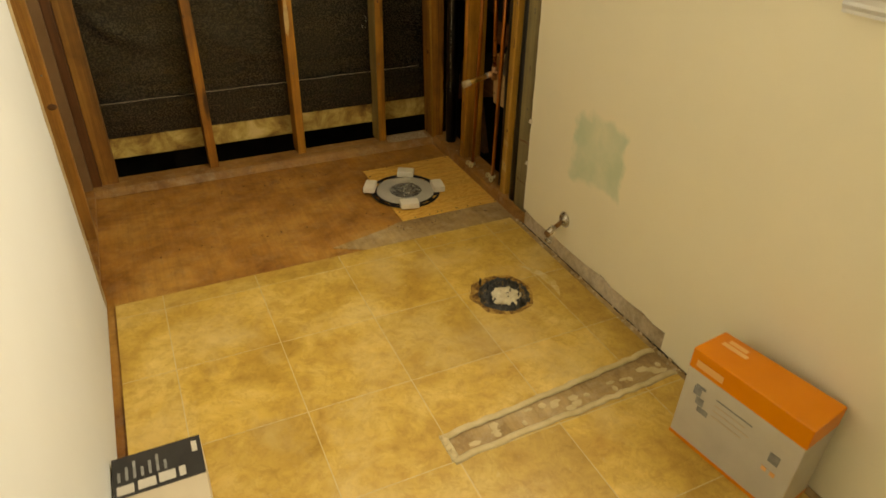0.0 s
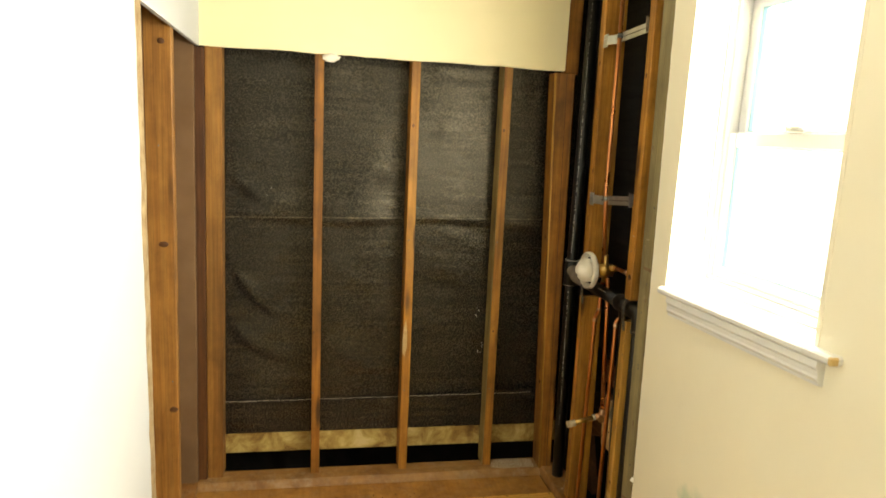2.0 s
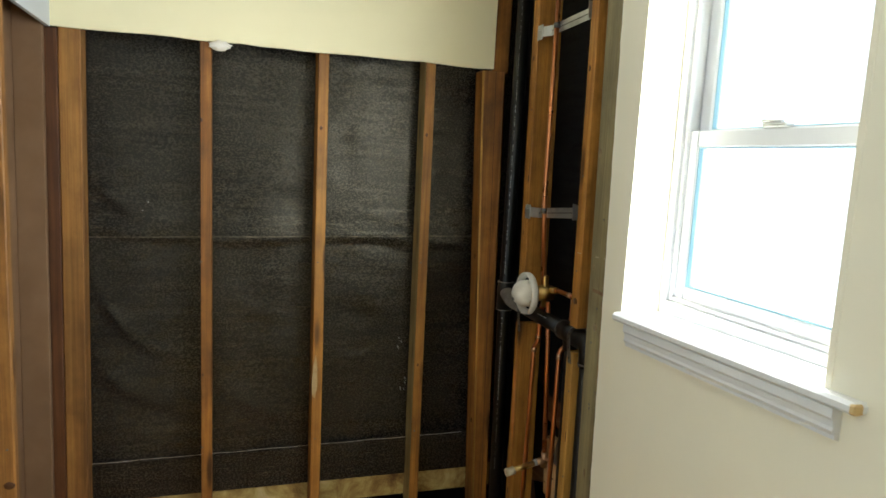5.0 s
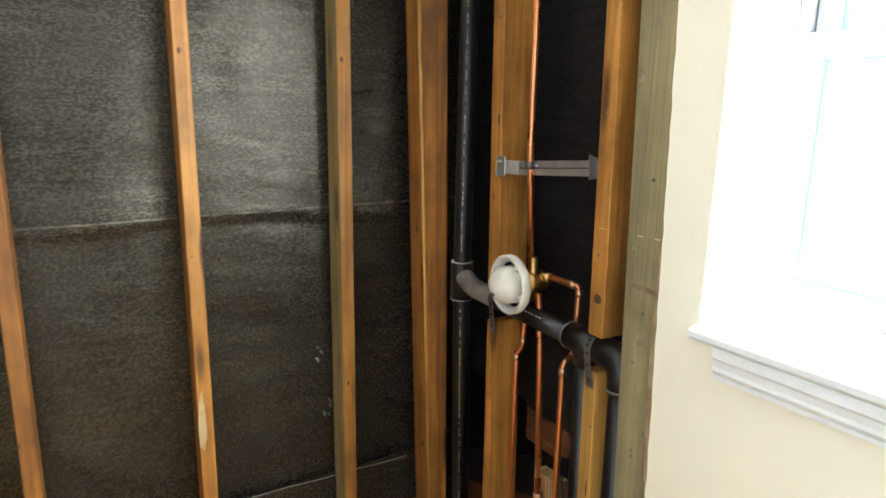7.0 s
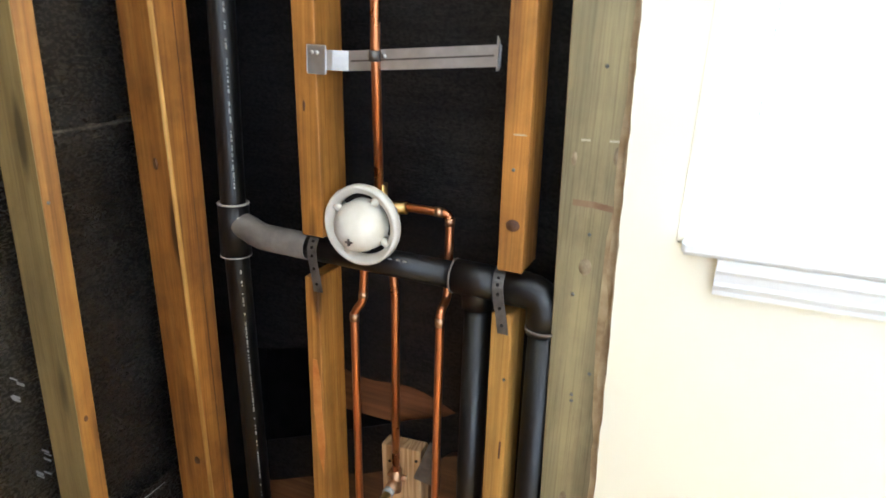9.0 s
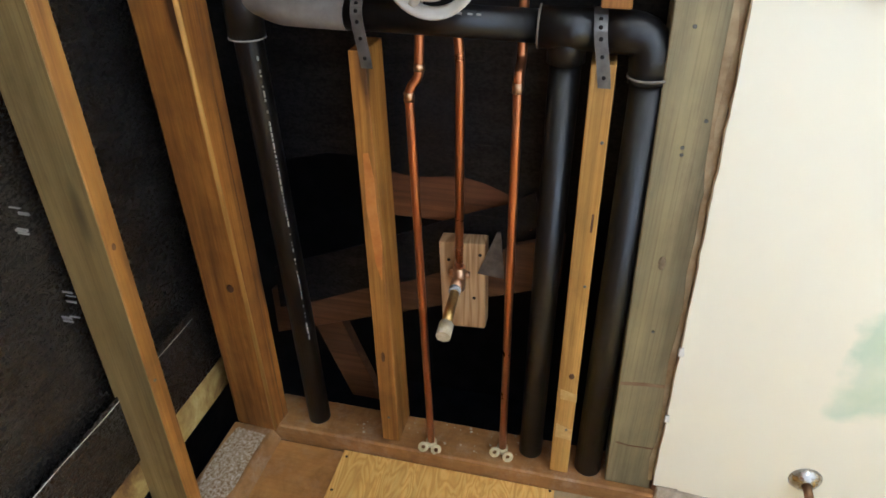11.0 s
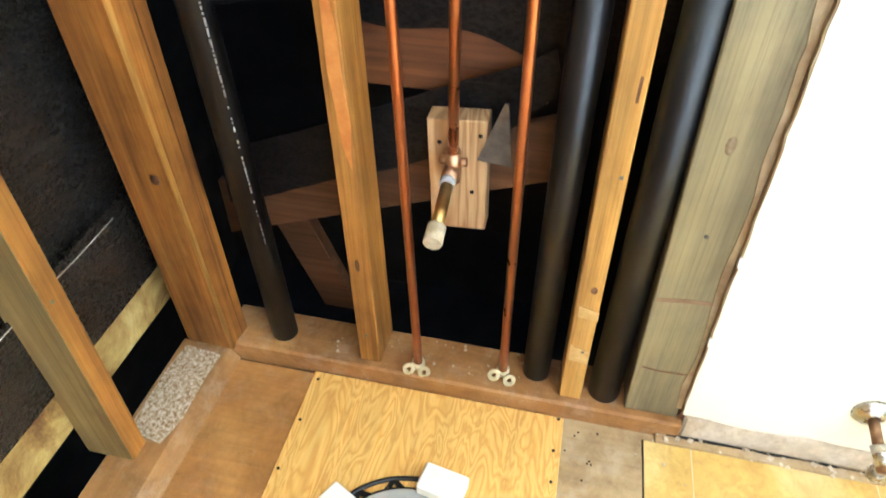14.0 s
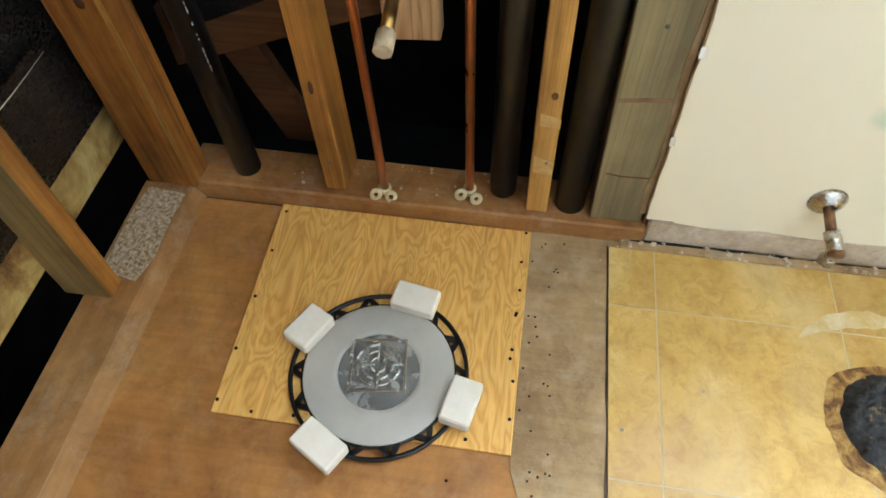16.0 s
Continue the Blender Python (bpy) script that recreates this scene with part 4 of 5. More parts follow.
part("hub_ring", tube([(1.528, 2.4055, 0.998), (1.528, 2.4025, 0.998)], 0.0330, sides=24), M_ABS_DUST, drain, "dusty hub lip")
part("elbow", tube([(1.528, 2.312, 0.997), (1.527, 2.236, 0.996), (1.526, 2.230, 0.925)], 0.0325, sides=24, bend=0.055), M_ABS, drain)
part("hub_ring", tube([(1.526, 2.2298, 0.936), (1.526, 2.2296, 0.932)], 0.0355, sides=24), M_ABS_DUST, drain, "dusty hub lip")
part("drop", tube([(1.540, 2.360, 0.96), (1.548, 2.352, 0.03)], R_ABS, sides=24), M_ABS, drain)
part("drop", tube([(1.526, 2.230, 0.94), (1.530, 2.222, 0.03)], R_ABS + 0.003, sides=24), M_ABS, drain)
r2 = random.Random(9)
bm = bmesh.new()
z = 0.30
while z < 2.2:
    ln = r2.choice((0.003, 0.005, 0.008, 0.012))
    if not 0.93 < z < 1.09:
        y = 2.864 + 0.04 * min(z, 1.0) - 0.0195
        d = 0.0034
        hexa(bm, [(1.5146, y - d * 0.5, z), (1.5168, y - d * 0.5, z), (1.5168, y + d * 0.5, z), (1.5146, y + d * 0.5, z)],
             [(1.5146, y - d * 0.5, z + ln), (1.5168, y - d * 0.5, z + ln), (1.5168, y + d * 0.5, z + ln), (1.5146, y + d * 0.5, z + ln)], 0)
    z += ln + r2.choice((0.003, 0.004, 0.006, 0.016))
tagged(part("print_marks", bm, M_WHITEMARK, drain), "white printed dashes along the pipe", kind="stuff")
bm = bmesh.new()
for y in (2.548, 2.535, 2.522, 2.505, 2.492):
    box((1.5058, y, 1.0135), (1.5080, y + r2.uniform(0.006, 0.012), 1.0165), 0, bm)
tagged(part("print_marks", bm, M_WHITEMARK, drain), "white printed dashes along the pipe", kind="stuff")


def ribbon(points, width, axis, thick=0.0012, bm=None):
    """A flat metal strip bent through points, its width along the axis."""
    bm = bm or bmesh.new()
    w = Vector({"x": (1, 0, 0), "y": (0, 1, 0), "z": (0, 0, 1)}[axis]) * width / 2
    pts = [Vector(p) for p in points]
    rows = []
    for i, p in enumerate(pts):
        d = (pts[min(i + 1, len(pts) - 1)] - pts[max(i - 1, 0)]).normalized()
        n = d.cross(w).normalized() * thick / 2
        rows.append([bm.verts.new(q) for q in (p - w - n, p + w - n, p + w + n, p - w + n)])
    for a, b in zip(rows, rows[1:]):
        for k in range(4):
            bm.faces.new((a[k], a[(k + 1) % 4], b[(k + 1) % 4], b[k]))
    bm.faces.new(rows[0])
    bm.faces.new(rows[-1][::-1])
    return bm


def pipe_hanger(y, z, drift):
    """A perforated steel band bent over the cross pipe and nailed to the stud below."""
    h = thing("pipe_strap", (1.53, y, 0.93), "perforated grey steel strap over the black pipe", "pipe strap", "pipe straps")
    arc = [(1.528 + 0.0335 * math.cos(a), y + drift * 0.3 * (a - 0.6) / 2.5, z + 0.0335 * math.sin(a)) for a in (0.6, 1.0, 1.4, 1.8, 2.2, 2.6, 2.95)]
    tail = [(1.4940, y + drift * 0.45, z - 0.015), (1.4945, y + drift * 0.75, z - 0.045), (1.4962, y + drift, z - 0.078)]
    part("band", ribbon(arc + tail, 0.020, "y", 0.0016), M_STRAP, h)
    bm = bmesh.new()
    for (xa, ya, za), (xb, yb, zb) in zip(arc[4:] + tail, (arc + tail)[5:]):
        m = look(((xa + xb) / 2 - 0.0012, (ya + yb) / 2, (za + zb) / 2), ((xa + xb) / 2 - 1.0, (ya + yb) / 2, (za + zb) / 2 + (0.4 if za > z else 0.02)))
        lathe([(0, 0.0006), (0.0032, 0.0006), (0.0032, -0.0006), (0, -0.0006)], m, bm, 10)
    tagged(part("holes", bm, M_VOID, h), "row of dark punched holes", kind="stuff")
    return h


pipe_hanger(2.694, 1.001, -0.018)
pipe_hanger(2.318, 0.997, -0.022)


def bracket(z0, z1):
    """A galvanised bridge bracket between two studs, with a pipe clip."""
    b = thing("pipe_bracket", (1.51, 2.5, z0), "galvanised steel bracket nailed between studs", "bracket", "pipe brackets")
    zm = (z0 + z1) / 2
    part("bar", ribbon([(1.4962, 2.655, z0), (1.500, 2.640, z0), (1.512, 2.615, z0), (1.513, 2.345, z1), (1.511, 2.338, z1)], 0.034, "z", 0.0016), M_ZINC, b)
    part("tab", box((1.4945, 2.650, z0 - 0.025), (1.4968, 2.690, z0 + 0.025), 0.002), M_ZINC, b)
    part("end_flange", hexa(bmesh.new(), [(1.490, 2.336, z1 - 0.022), (1.520, 2.342, z1 - 0.022), (1.520, 2.344, z1 - 0.022), (1.490, 2.338, z1 - 0.022)],
                            [(1.487, 2.336, z1 + 0.030), (1.515, 2.342, z1 + 0.022), (1.515, 2.344, z1 + 0.022), (1.487, 2.338, z1 + 0.030)], 0), M_ZINC, b)
    part("rib", ribbon([(1.5108, 2.61, z0), (1.5115, 2.35, z1)], 0.003, "z", 0.0015), M_STRAP, b)
    clip = part("pipe_clip", lathe([(0.0084, -0.009), (0.0102, -0.009), (0.0102, 0.009), (0.0084, 0.009)], pose(1.520 - 0.019, 2.558, zm), sides=16), M_STRAP, b, "dark steel clip")
    for y in (2.545, 2.572, 2.668, 2.678):
        part("screw", lathe([(0.004, 0), (0.004, 0.0035), (0.002, 0.005), (0, 0.005)], pose(1.5115 if y < 2.6 else 1.4946, y, zm, 0, -90, 0), sides=8), M_ZINC, b)
    return b


bracket(1.362, 1.385)
bracket(1.980, 1.990)

R_CU = 0.0082
supply = thing("copper_pipe", (1.53, 2.5, 0.05), "orange copper water pipes with soldered elbows", "copper pipe")
part("riser", tube([(1.520, 2.556, 1.12), (1.502, 2.558, 1.40), (1.500, 2.560, 2.20)], R_CU), M_COPPER, supply)
part("hot_pipe", tube([(1.508, 2.578, 0.05), (1.533, 2.617, 0.880), (1.538, 2.600, 0.902), (1.541, 2.597, 1.03), (1.54, 2.573, 1.06)], R_CU, bend=0.014), M_COPPER, supply)
part("tub_pipe", tube([(1.561, 2.530, 0.49), (1.540, 2.530, 0.93), (1.535, 2.542, 1.06)], R_CU, bend=0.02), M_COPPER, supply)
part("cold_pipe", tube([(1.523, 2.414, 0.05), (1.534, 2.432, 0.918), (1.566, 2.432, 0.935), (1.574, 2.437, 1.098), (1.552, 2.530, 1.105)], R_CU, bend=0.014), M_COPPER, supply)
for a, b in (((1.574, 2.437, 1.075), (1.574, 2.437, 1.09)), ((1.572, 2.450, 1.0985), (1.568, 2.466, 1.100)), ((1.5325, 2.6162, 0.860), (1.533, 2.617, 0.876)), ((1.5335, 2.4318, 0.888), (1.534, 2.432, 0.906)), ((1.5382, 2.5997, 0.912), (1.5388, 2.5994, 0.924))):
    part("solder_ring", tube([a, b], 0.0096), M_SOLDER, supply, "dull solder ring")

valve = thing("shower_valve", (1.45, 2.555, 1.02), "ivory plastic plaster guard over a brass shower valve", "shower valve")
part("guard_ring", lathe([(0.056, 0.0), (0.070, 0.0), (0.0725, 0.003), (0.0725, 0.020), (0.068, 0.024), (0.0655, 0.018), (0.058, 0.016), (0.056, 0.0)], pose(1.470, 2.557, 1.088, 0, -90, 0), sides=40), M_PLASTIC, valve)
part("back_plate", lathe([(0, 0), (0.066, 0), (0.066, 0.002), (0, 0.002)], pose(1.4725, 2.557, 1.088, 0, -90, 0), sides=32), M_PLASTIC, valve)
for k in range(4):
    bm = bmesh.new()
    arc = [1.28 + k * math.pi / 2 + 0.58 * (j / 8 - 0.5) * 2 for j in range(9)]
    slab([(2.557 + 0.0645 * math.cos(a), 1.088 + 0.0645 * math.sin(a)) for a in arc] + [(2.557 + 0.0475 * math.cos(a), 1.088 + 0.0475 * math.sin(a)) for a in reversed(arc)], "x", 1.4690, 1.4710, bm)
    part("opening", bm, M_VOID, valve, "dark slot through the guard")
dome = [(0.0, 0.062)] + [(0.046 * math.sin(a), 0.016 + 0.046 * math.cos(a)) for a in (0.2, 0.4, 0.6, 0.8, 1.0, 1.2, 1.4, 1.57)] + [(0.046, 0.0)]
cup = part("dome", lathe(dome, pose(1.468, 2.557, 1.088, 0, -90, 0), sides=40), M_PLASTIC, valve, "smooth ivory dome")
bm = box((1.4055, 2.553, 1.064), (1.4115, 2.5555, 1.076), 0)
box((1.4055, 2.548, 1.0688), (1.4115, 2.5605, 1.0712), 0, bm)
part("slot", bm, M_STRAP, cup, "small dark cross-shaped slot")
for k in range(4):
    a = 0.5 + k * math.pi / 2
    c, s_ = math.cos(a), math.sin(a)
    part("spoke", tube([(1.460, 2.557 + 0.040 * c, 1.088 + 0.040 * s_), (1.458, 2.557 + 0.062 * c, 1.088 + 0.062 * s_)], 0.0075, sides=8), M_PLASTIC, valve)
bm = lathe([(0, 0), (0.026, 0), (0.026, 0.05), (0.018, 0.055), (0.018, 0.08), (0, 0.08)], pose(1.556, 2.557, 1.088, 0, -90, 0), sides=20)
tube([(1.53, 2.557, 1.04), (1.525, 2.556, 1.15)], 0.0125, bm)
tube([(1.545, 2.557, 1.10), (1.55, 2.515, 1.104)], 0.0125, bm)
part("valve_body", bm, M_BRASS, valve, "dull brass body")

arm = thing("pipe_stub", (1.38, 2.56, 2.19), "capped pale pipe stub above the cut-out", "pipe stub")
part("elbow", tube([(1.500, 2.560, 2.165), (1.500, 2.560, 2.203), (1.465, 2.560, 2.202)], 0.0125, bend=0.015), M_BRASS, arm)
part("nipple", tube([(1.47, 2.560, 2.202), (1.27, 2.560, 2.190)], 0.0105), M_PLASTIC, arm, "taped whitish nipple")
part("collar", tube([(1.400, 2.560, 2.1978), (1.380, 2.560, 2.1966)], 0.0120), M_ZINC, arm)
part("cap", tube([(1.300, 2.560, 2.1918), (1.262, 2.560, 2.1896)], 0.0135, sides=8), M_ZINC, arm)

M_CAP = plain("chalky_tan_cap", (0.42, 0.33, 0.19), (0.66, 0.58, 0.42), 0.7, 0, 60, 0.3)
stub = thing("capped_stub", (1.50, 2.53, 0.47), "capped brass nipple on a tee, projecting from the wall", "pipe stub")
bm = tube([(1.561, 2.530, 0.515), (1.562, 2.530, 0.460)], 0.0125)
tube([(1.562, 2.530, 0.484), (1.532, 2.531, 0.480)], 0.0130, bm)
part("tee", bm, M_SOLDER, stub)
bm = bmesh.new()
for dy in (-0.021, 0.021):
    tube([(1.567, 2.530 + dy * 0.4, 0.492), (1.570, 2.530 + dy, 0.492)], 0.0075, bm, 10)
part("ears", bm, M_SOLDER, stub, "screw ears of the tee")
part("thread_tape", tube([(1.535, 2.531, 0.4805), (1.522, 2.531, 0.478)], 0.0122), M_WHITEMARK, stub, "white thread tape")
part("nipple", tube([(1.525, 2.531, 0.4765), (1.430, 2.529, 0.456)], 0.0100), M_BRASS, stub)
part("cap", tube([(1.446, 2.5294, 0.4590), (1.414, 2.5285, 0.4525)], 0.0145, sides=8), M_CAP, stub, "chalky cap")

blk = thing("wood_block", (1.60, 2.525, 0.34), "fresh plywood backing block screwed in the cavity", "wood block")
part("board", hexa(bmesh.new(), [(1.588, 2.477, 0.345), (1.628, 2.477, 0.345), (1.628, 2.570, 0.338), (1.588, 2.570, 0.338)],
                   [(1.580, 2.482, 0.562), (1.620, 2.482, 0.562), (1.620, 2.577, 0.555), (1.580, 2.577, 0.555)], 0.002), M_BLOCK, blk)
for y, z in ((2.556, 0.515), (2.502, 0.425), (2.492, 0.535), (2.56, 0.385)):
    part("screw", lathe([(0, 0.002), (0.0035, 0.002), (0.0035, -0.001), (0, -0.001)], pose(1.5845 - (z - 0.45) * 0.035, y, z, 0, -90, 0), sides=8), M_VOID, blk, "dark sunk screw")
bm = hexa(bmesh.new(), [(1.574, 2.44, 0.49), (1.578, 2.44, 0.49), (1.578, 2.495, 0.495), (1.574, 2.495, 0.495)],
          [(1.570, 2.452, 0.60), (1.574, 2.452, 0.60), (1.574, 2.458, 0.60), (1.570, 2.458, 0.60)], 0)
tagged(part("felt_scrap", bm, M_STRAP), "torn grey flap of felt beside the wood block", "felt scrap")


M_YELLOWED = plain("yellowed_plastic", (0.48, 0.38, 0.18), (0.66, 0.57, 0.36), 0.5, 0, 40, 0.1)


def butterfly_clip(x, y, z, turn):
    """A yellowed two-eared pipe clip at the foot of a copper pipe."""
    c = thing("pipe_clip", (x, y, z), "yellowed two-eared plastic pipe clip on the plate", "pipe clip", "pipe clips")
    part("collar", lathe([(0.0088, -0.006), (0.013, -0.006), (0.013, 0.006), (0.0088, 0.006)], pose(x, y, z), sides=16), M_YELLOWED, c)
    for sgn in (-1, 1):
        p = Vector((x - 0.010, y, z - 0.002)) + Vector((-0.006, sgn * 0.015, 0.004 * turn * sgn))
        part("ear", lathe([(0.005, -0.003), (0.0115, -0.003), (0.0125, 0), (0.0115, 0.003), (0.005, 0.003)], Matrix.Translation(p) @ pose(0, 0, 0, 15, -60, 0), sides=14), M_YELLOWED, c)
    return c


butterfly_clip(1.508, 2.578, 0.052, 0.2)
butterfly_clip(1.523, 2.4145, 0.058, 1.0)

# ---- the alcove floor ----
patch = thing("plywood_patch", (1.26, 2.53, 0.0), "new yellow plywood patch nailed into the subfloor", "plywood patch")
part("sheet", hexa(bmesh.new(), [(1.040, 2.287, 0.0004), (1.479, 2.287, 0.0004), (1.479, 2.784, 0.0004), (1.040, 2.776, 0.0004)],
                   [(1.040, 2.287, 0.0055), (1.479, 2.287, 0.0055), (1.479, 2.784, 0.0055), (1.040, 2.776, 0.0055)], 0.001), M_PATCH, patch)
r3 = random.Random(3)
bm = bmesh.new()
spots = [(1.47 - 0.062 * k, 2.298 + r3.uniform(-0.004, 0.008)) for k in range(7)] + [(1.06 + 0.1 * k, 2.772) for k in range(5)] + [(1.052, 2.36 + 0.07 * k) for k in range(6)] + [(1.3, 2.30), (1.2, 2.303)]
for x, y in spots:
    lathe([(0, 0.0062), (0.0032, 0.0062), (0.0032, 0.005), (0, 0.005)], pose(x + r3.uniform(-0.006, 0.006), y, 0), bm, 7)
tagged(part("nail_heads", bm, M_VOID, patch), "dark nail heads along the edges", kind="stuff")
bm = bmesh.new()
for k in range(30):
    x, y = r3.uniform(0.95, 1.46), r3.choice((2.262, 2.235, 2.270)) + r3.uniform(-0.012, 0.012)
    lathe([(0, 0.0044), (0.0021, 0.0042), (0.0021, 0.003), (0, 0.003)], pose(x, y, 0), bm, 6)
for k in range(26):
    x, y = r3.uniform(0.1, 1.0), r3.choice((2.80, 2.83, 2.4, 2.6)) + r3.uniform(-0.02, 0.02)
    lathe([(0, 0.0008), (0.0028, 0.0008), (0.0028, -0.002), (0, -0.002)], pose(x, y, 0), bm, 6)
tagged(part("nail_holes", bm, M_VOID, floor), "scattered dark nail heads in the subfloor", kind="stuff")

DX, DY = 1.146, 2.518
M_GREY = plain("grey_plastic_membrane", (0.42, 0.41, 0.37), (0.53, 0.515, 0.465), 0.42, 0, 7, 0.08)


def film_material(name):
    """Crinkled clear film: mostly see-through, hazy in patches, glossy on its creases."""
    m, nt, b = material(name, 0.12)
    v = coords(nt, (1, 1, 1), False)
    b.inputs["Base Color"].default_value = (0.55, 0.55, 0.52, 1)
    haze = ramp(nt, noise_tex(nt, v, 30, 5, 0.7, 0.6), (0.40, (0.22,) * 3), (0.66, (0.55,) * 3))
    nt.links.new(haze, b.inputs["Alpha"])
    bump(nt, b, noise_tex(nt, v, 42, 3, 0.6, 1.0), 0.5, 0.003)
    return m


M_CLEAR = film_material("clear_film")
flange = thing("shower_drain", (DX, DY, 0.005), "round grey shower drain flange with a black perforated rim", "shower drain")
bm = lathe([(0.122, 0.007), (0.1300, 0.007), (0.1300, 0.0122), (0.122, 0.0122), (0.122, 0.007)], pose(DX, DY, 0), sides=64)
lathe([(0.1440, 0.007), (0.1505, 0.007), (0.1505, 0.013), (0.1440, 0.013), (0.1440, 0.007)], pose(DX, DY, 0), bm, 64)
for k in range(28):
    a0, a1 = 2 * math.pi * k / 28, 2 * math.pi * (k + (0.55 if k % 2 else -0.55)) / 28
    p, q = Vector((DX + 0.127 * math.cos(a0), DY + 0.127 * math.sin(a0), 0)), Vector((DX + 0.147 * math.cos(a1), DY + 0.147 * math.sin(a1), 0))
    n = Vector((-(q - p).y, (q - p).x, 0)).normalized() * 0.0046
    lo = [p - n, q - n, q + n, p + n]
    hexa(bm, [v + Vector((0, 0, 0.0075)) for v in lo], [v + Vector((0, 0, 0.0125)) for v in lo], 0)
part("perforated_rim", bm, M_ABS, flange, "black rim with triangular holes")
part("hub", lathe([(0, 0.0056), (0.07, 0.0056), (0.07, 0.012), (0, 0.012)], pose(DX, DY, 0), sides=32), M_ABS, flange)
part("disc", lathe([(0.076, 0.0145), (0.1245, 0.0145), (0.1265, 0.0138), (0.1265, 0.0125), (0.068, 0.0125), (0.070, 0.0136), (0.076, 0.0145)], pose(DX, DY, 0), sides=64), M_GREY, flange, "matt grey bonding disc")
part("film", lathe([(0, 0.0128), (0.035, 0.0131), (0.060, 0.0128), (0.076, 0.0134)], pose(DX, DY, 0), sides=40), M_CLEAR, flange, "crinkled clear protective film")
bm = rim(-0.048, 0.048, -0.048, 0.048, 0.005, 0.0132, 0.0172, bevel=0.001)
bmesh.ops.transform(bm, matrix=Matrix(((0, 1, 0, 0), (0, 0, 1, 0), (1, 0, 0, 0), (0, 0, 0, 1))), verts=bm.verts)
bmesh.ops.transform(bm, matrix=pose(DX + 0.010, DY + 0.003, 0, 0, 0, 8), verts=bm.verts)
M_GRATE = plain("bright_grate_metal", (0.50, 0.50, 0.47), (0.66, 0.66, 0.62), 0.25, 0.85, 30, 0.1)
grate = part("grate", bm, M_GRATE, flange, "square metal grate frame")
bm = bmesh.new()
for r, n, gap in ((0.013, 4, 0.45), (0.025, 6, 0.3), (0.037, 8, 0.22)):
    for k in range(n):
        a0, a1 = 2 * math.pi * k / n + gap / 2, 2 * math.pi * (k + 1) / n - gap / 2
        tube([(DX + 0.010 + r * math.cos(a0 + (a1 - a0) * j / 6), DY + 0.003 + r * math.sin(a0 + (a1 - a0) * j / 6), 0.0152) for j in range(7)], 0.0028, bm, 6)
for a in (0.14, 1.71):
    for sgn in (-1, 1):
        tube([(DX + 0.010 + sgn * 0.006 * math.cos(a), DY + 0.003 + sgn * 0.006 * math.sin(a), 0.015), (DX + 0.010 + sgn * 0.044 * math.cos(a), DY + 0.003 + sgn * 0.044 * math.sin(a), 0.015)], 0.002, bm, 6)
part("slot_pattern", bm, M_GRATE, grate, "rings of curved metal bars")

M_FOAM = plain("white_foam", (0.78, 0.73, 0.62), (0.85, 0.81, 0.72), 0.85, 0, 40, 0.35, 220)
for x, y, ang, ln, wd in ((1.201, 2.650, -28, 0.074, 0.052), (1.283, 2.479, 80, 0.079, 0.050), (1.105, 2.374, -12, 0.078, 0.050), (1.005, 2.581, 60, 0.080, 0.050)):
    bm = box((-ln / 2, -wd / 2, 0), (ln / 2, wd / 2, 0.026), 0.003)
    ob = tagged(part("foam_block", bm, M_FOAM), "small white foam block resting on the drain rim", "foam block", "blocks round the drain")
    ob.matrix_world = pose(x, y, 0.0148, 0, 0, ang)

# ---- old toilet flange, shut-off valve ----
TX, TY, TZ = 1.172, 1.683, 0.0083


M_WAX = caked("black_wax_and_dirt", ((0.42, (0.006, 0.006, 0.006)), (0.54, (0.028, 0.030, 0.033)), (0.60, (0.055, 0.055, 0.052)), (0.64, (0.30, 0.19, 0.06)), (0.70, (0.05, 0.03, 0.015))), 0.38, 26, 1.0)
M_RUST = caked("rusty_adhesive", ((0.34, (0.04, 0.018, 0.007)), (0.45, (0.18, 0.085, 0.022)), (0.56, (0.40, 0.23, 0.06)), (0.67, (0.54, 0.37, 0.13))), 0.8, 30, 0.9)
M_RAG = plain("cream_rag", (0.62, 0.55, 0.40), (0.76, 0.70, 0.56), 0.9, 0, 25, 0.4, 160)
toilet = thing("toilet_flange", (TX, TY, TZ), "blackened toilet flange in the floor, stuffed with a rag", "toilet flange")
bm = bmesh.new()
rows = []
for r, h in ((0.0, 0.010), (0.02, 0.018), (0.04, 0.010), (0.052, 0.020), (0.058, 0.008), (0.064, 0.018), (0.072, 0.020), (0.078, 0.014), (0.084, 0.007), (0.090, 0.0004)):
    rows.append([bm.verts.new((TX + r * (1 + 0.10 * noise.noise(Vector((5 * math.cos(a), 5 * math.sin(a), r * 60)))) * math.cos(a), TY + r * (1 + 0.05 * noise.noise(Vector((4 * math.cos(a), 4 * math.sin(a), 5)))) * math.sin(a),
                               TZ + h * (1 + 0.9 * noise.noise(Vector((7 * math.cos(a), 7 * math.sin(a), r * 90))) + 0.5 * noise.noise(Vector((17 * math.cos(a), 17 * math.sin(a), r * 150)))))) for a in [2 * math.pi * k / 96 for k in range(96)]])
for a, b in zip(rows, rows[1:]):
    for k in range(96):
        bm.faces.new((a[k], a[(k + 1) % 96], b[(k + 1) % 96], b[k])).smooth = True
part("ring", bm, M_WAX, toilet)
bm = bmesh.new()
inner, outer = [], []
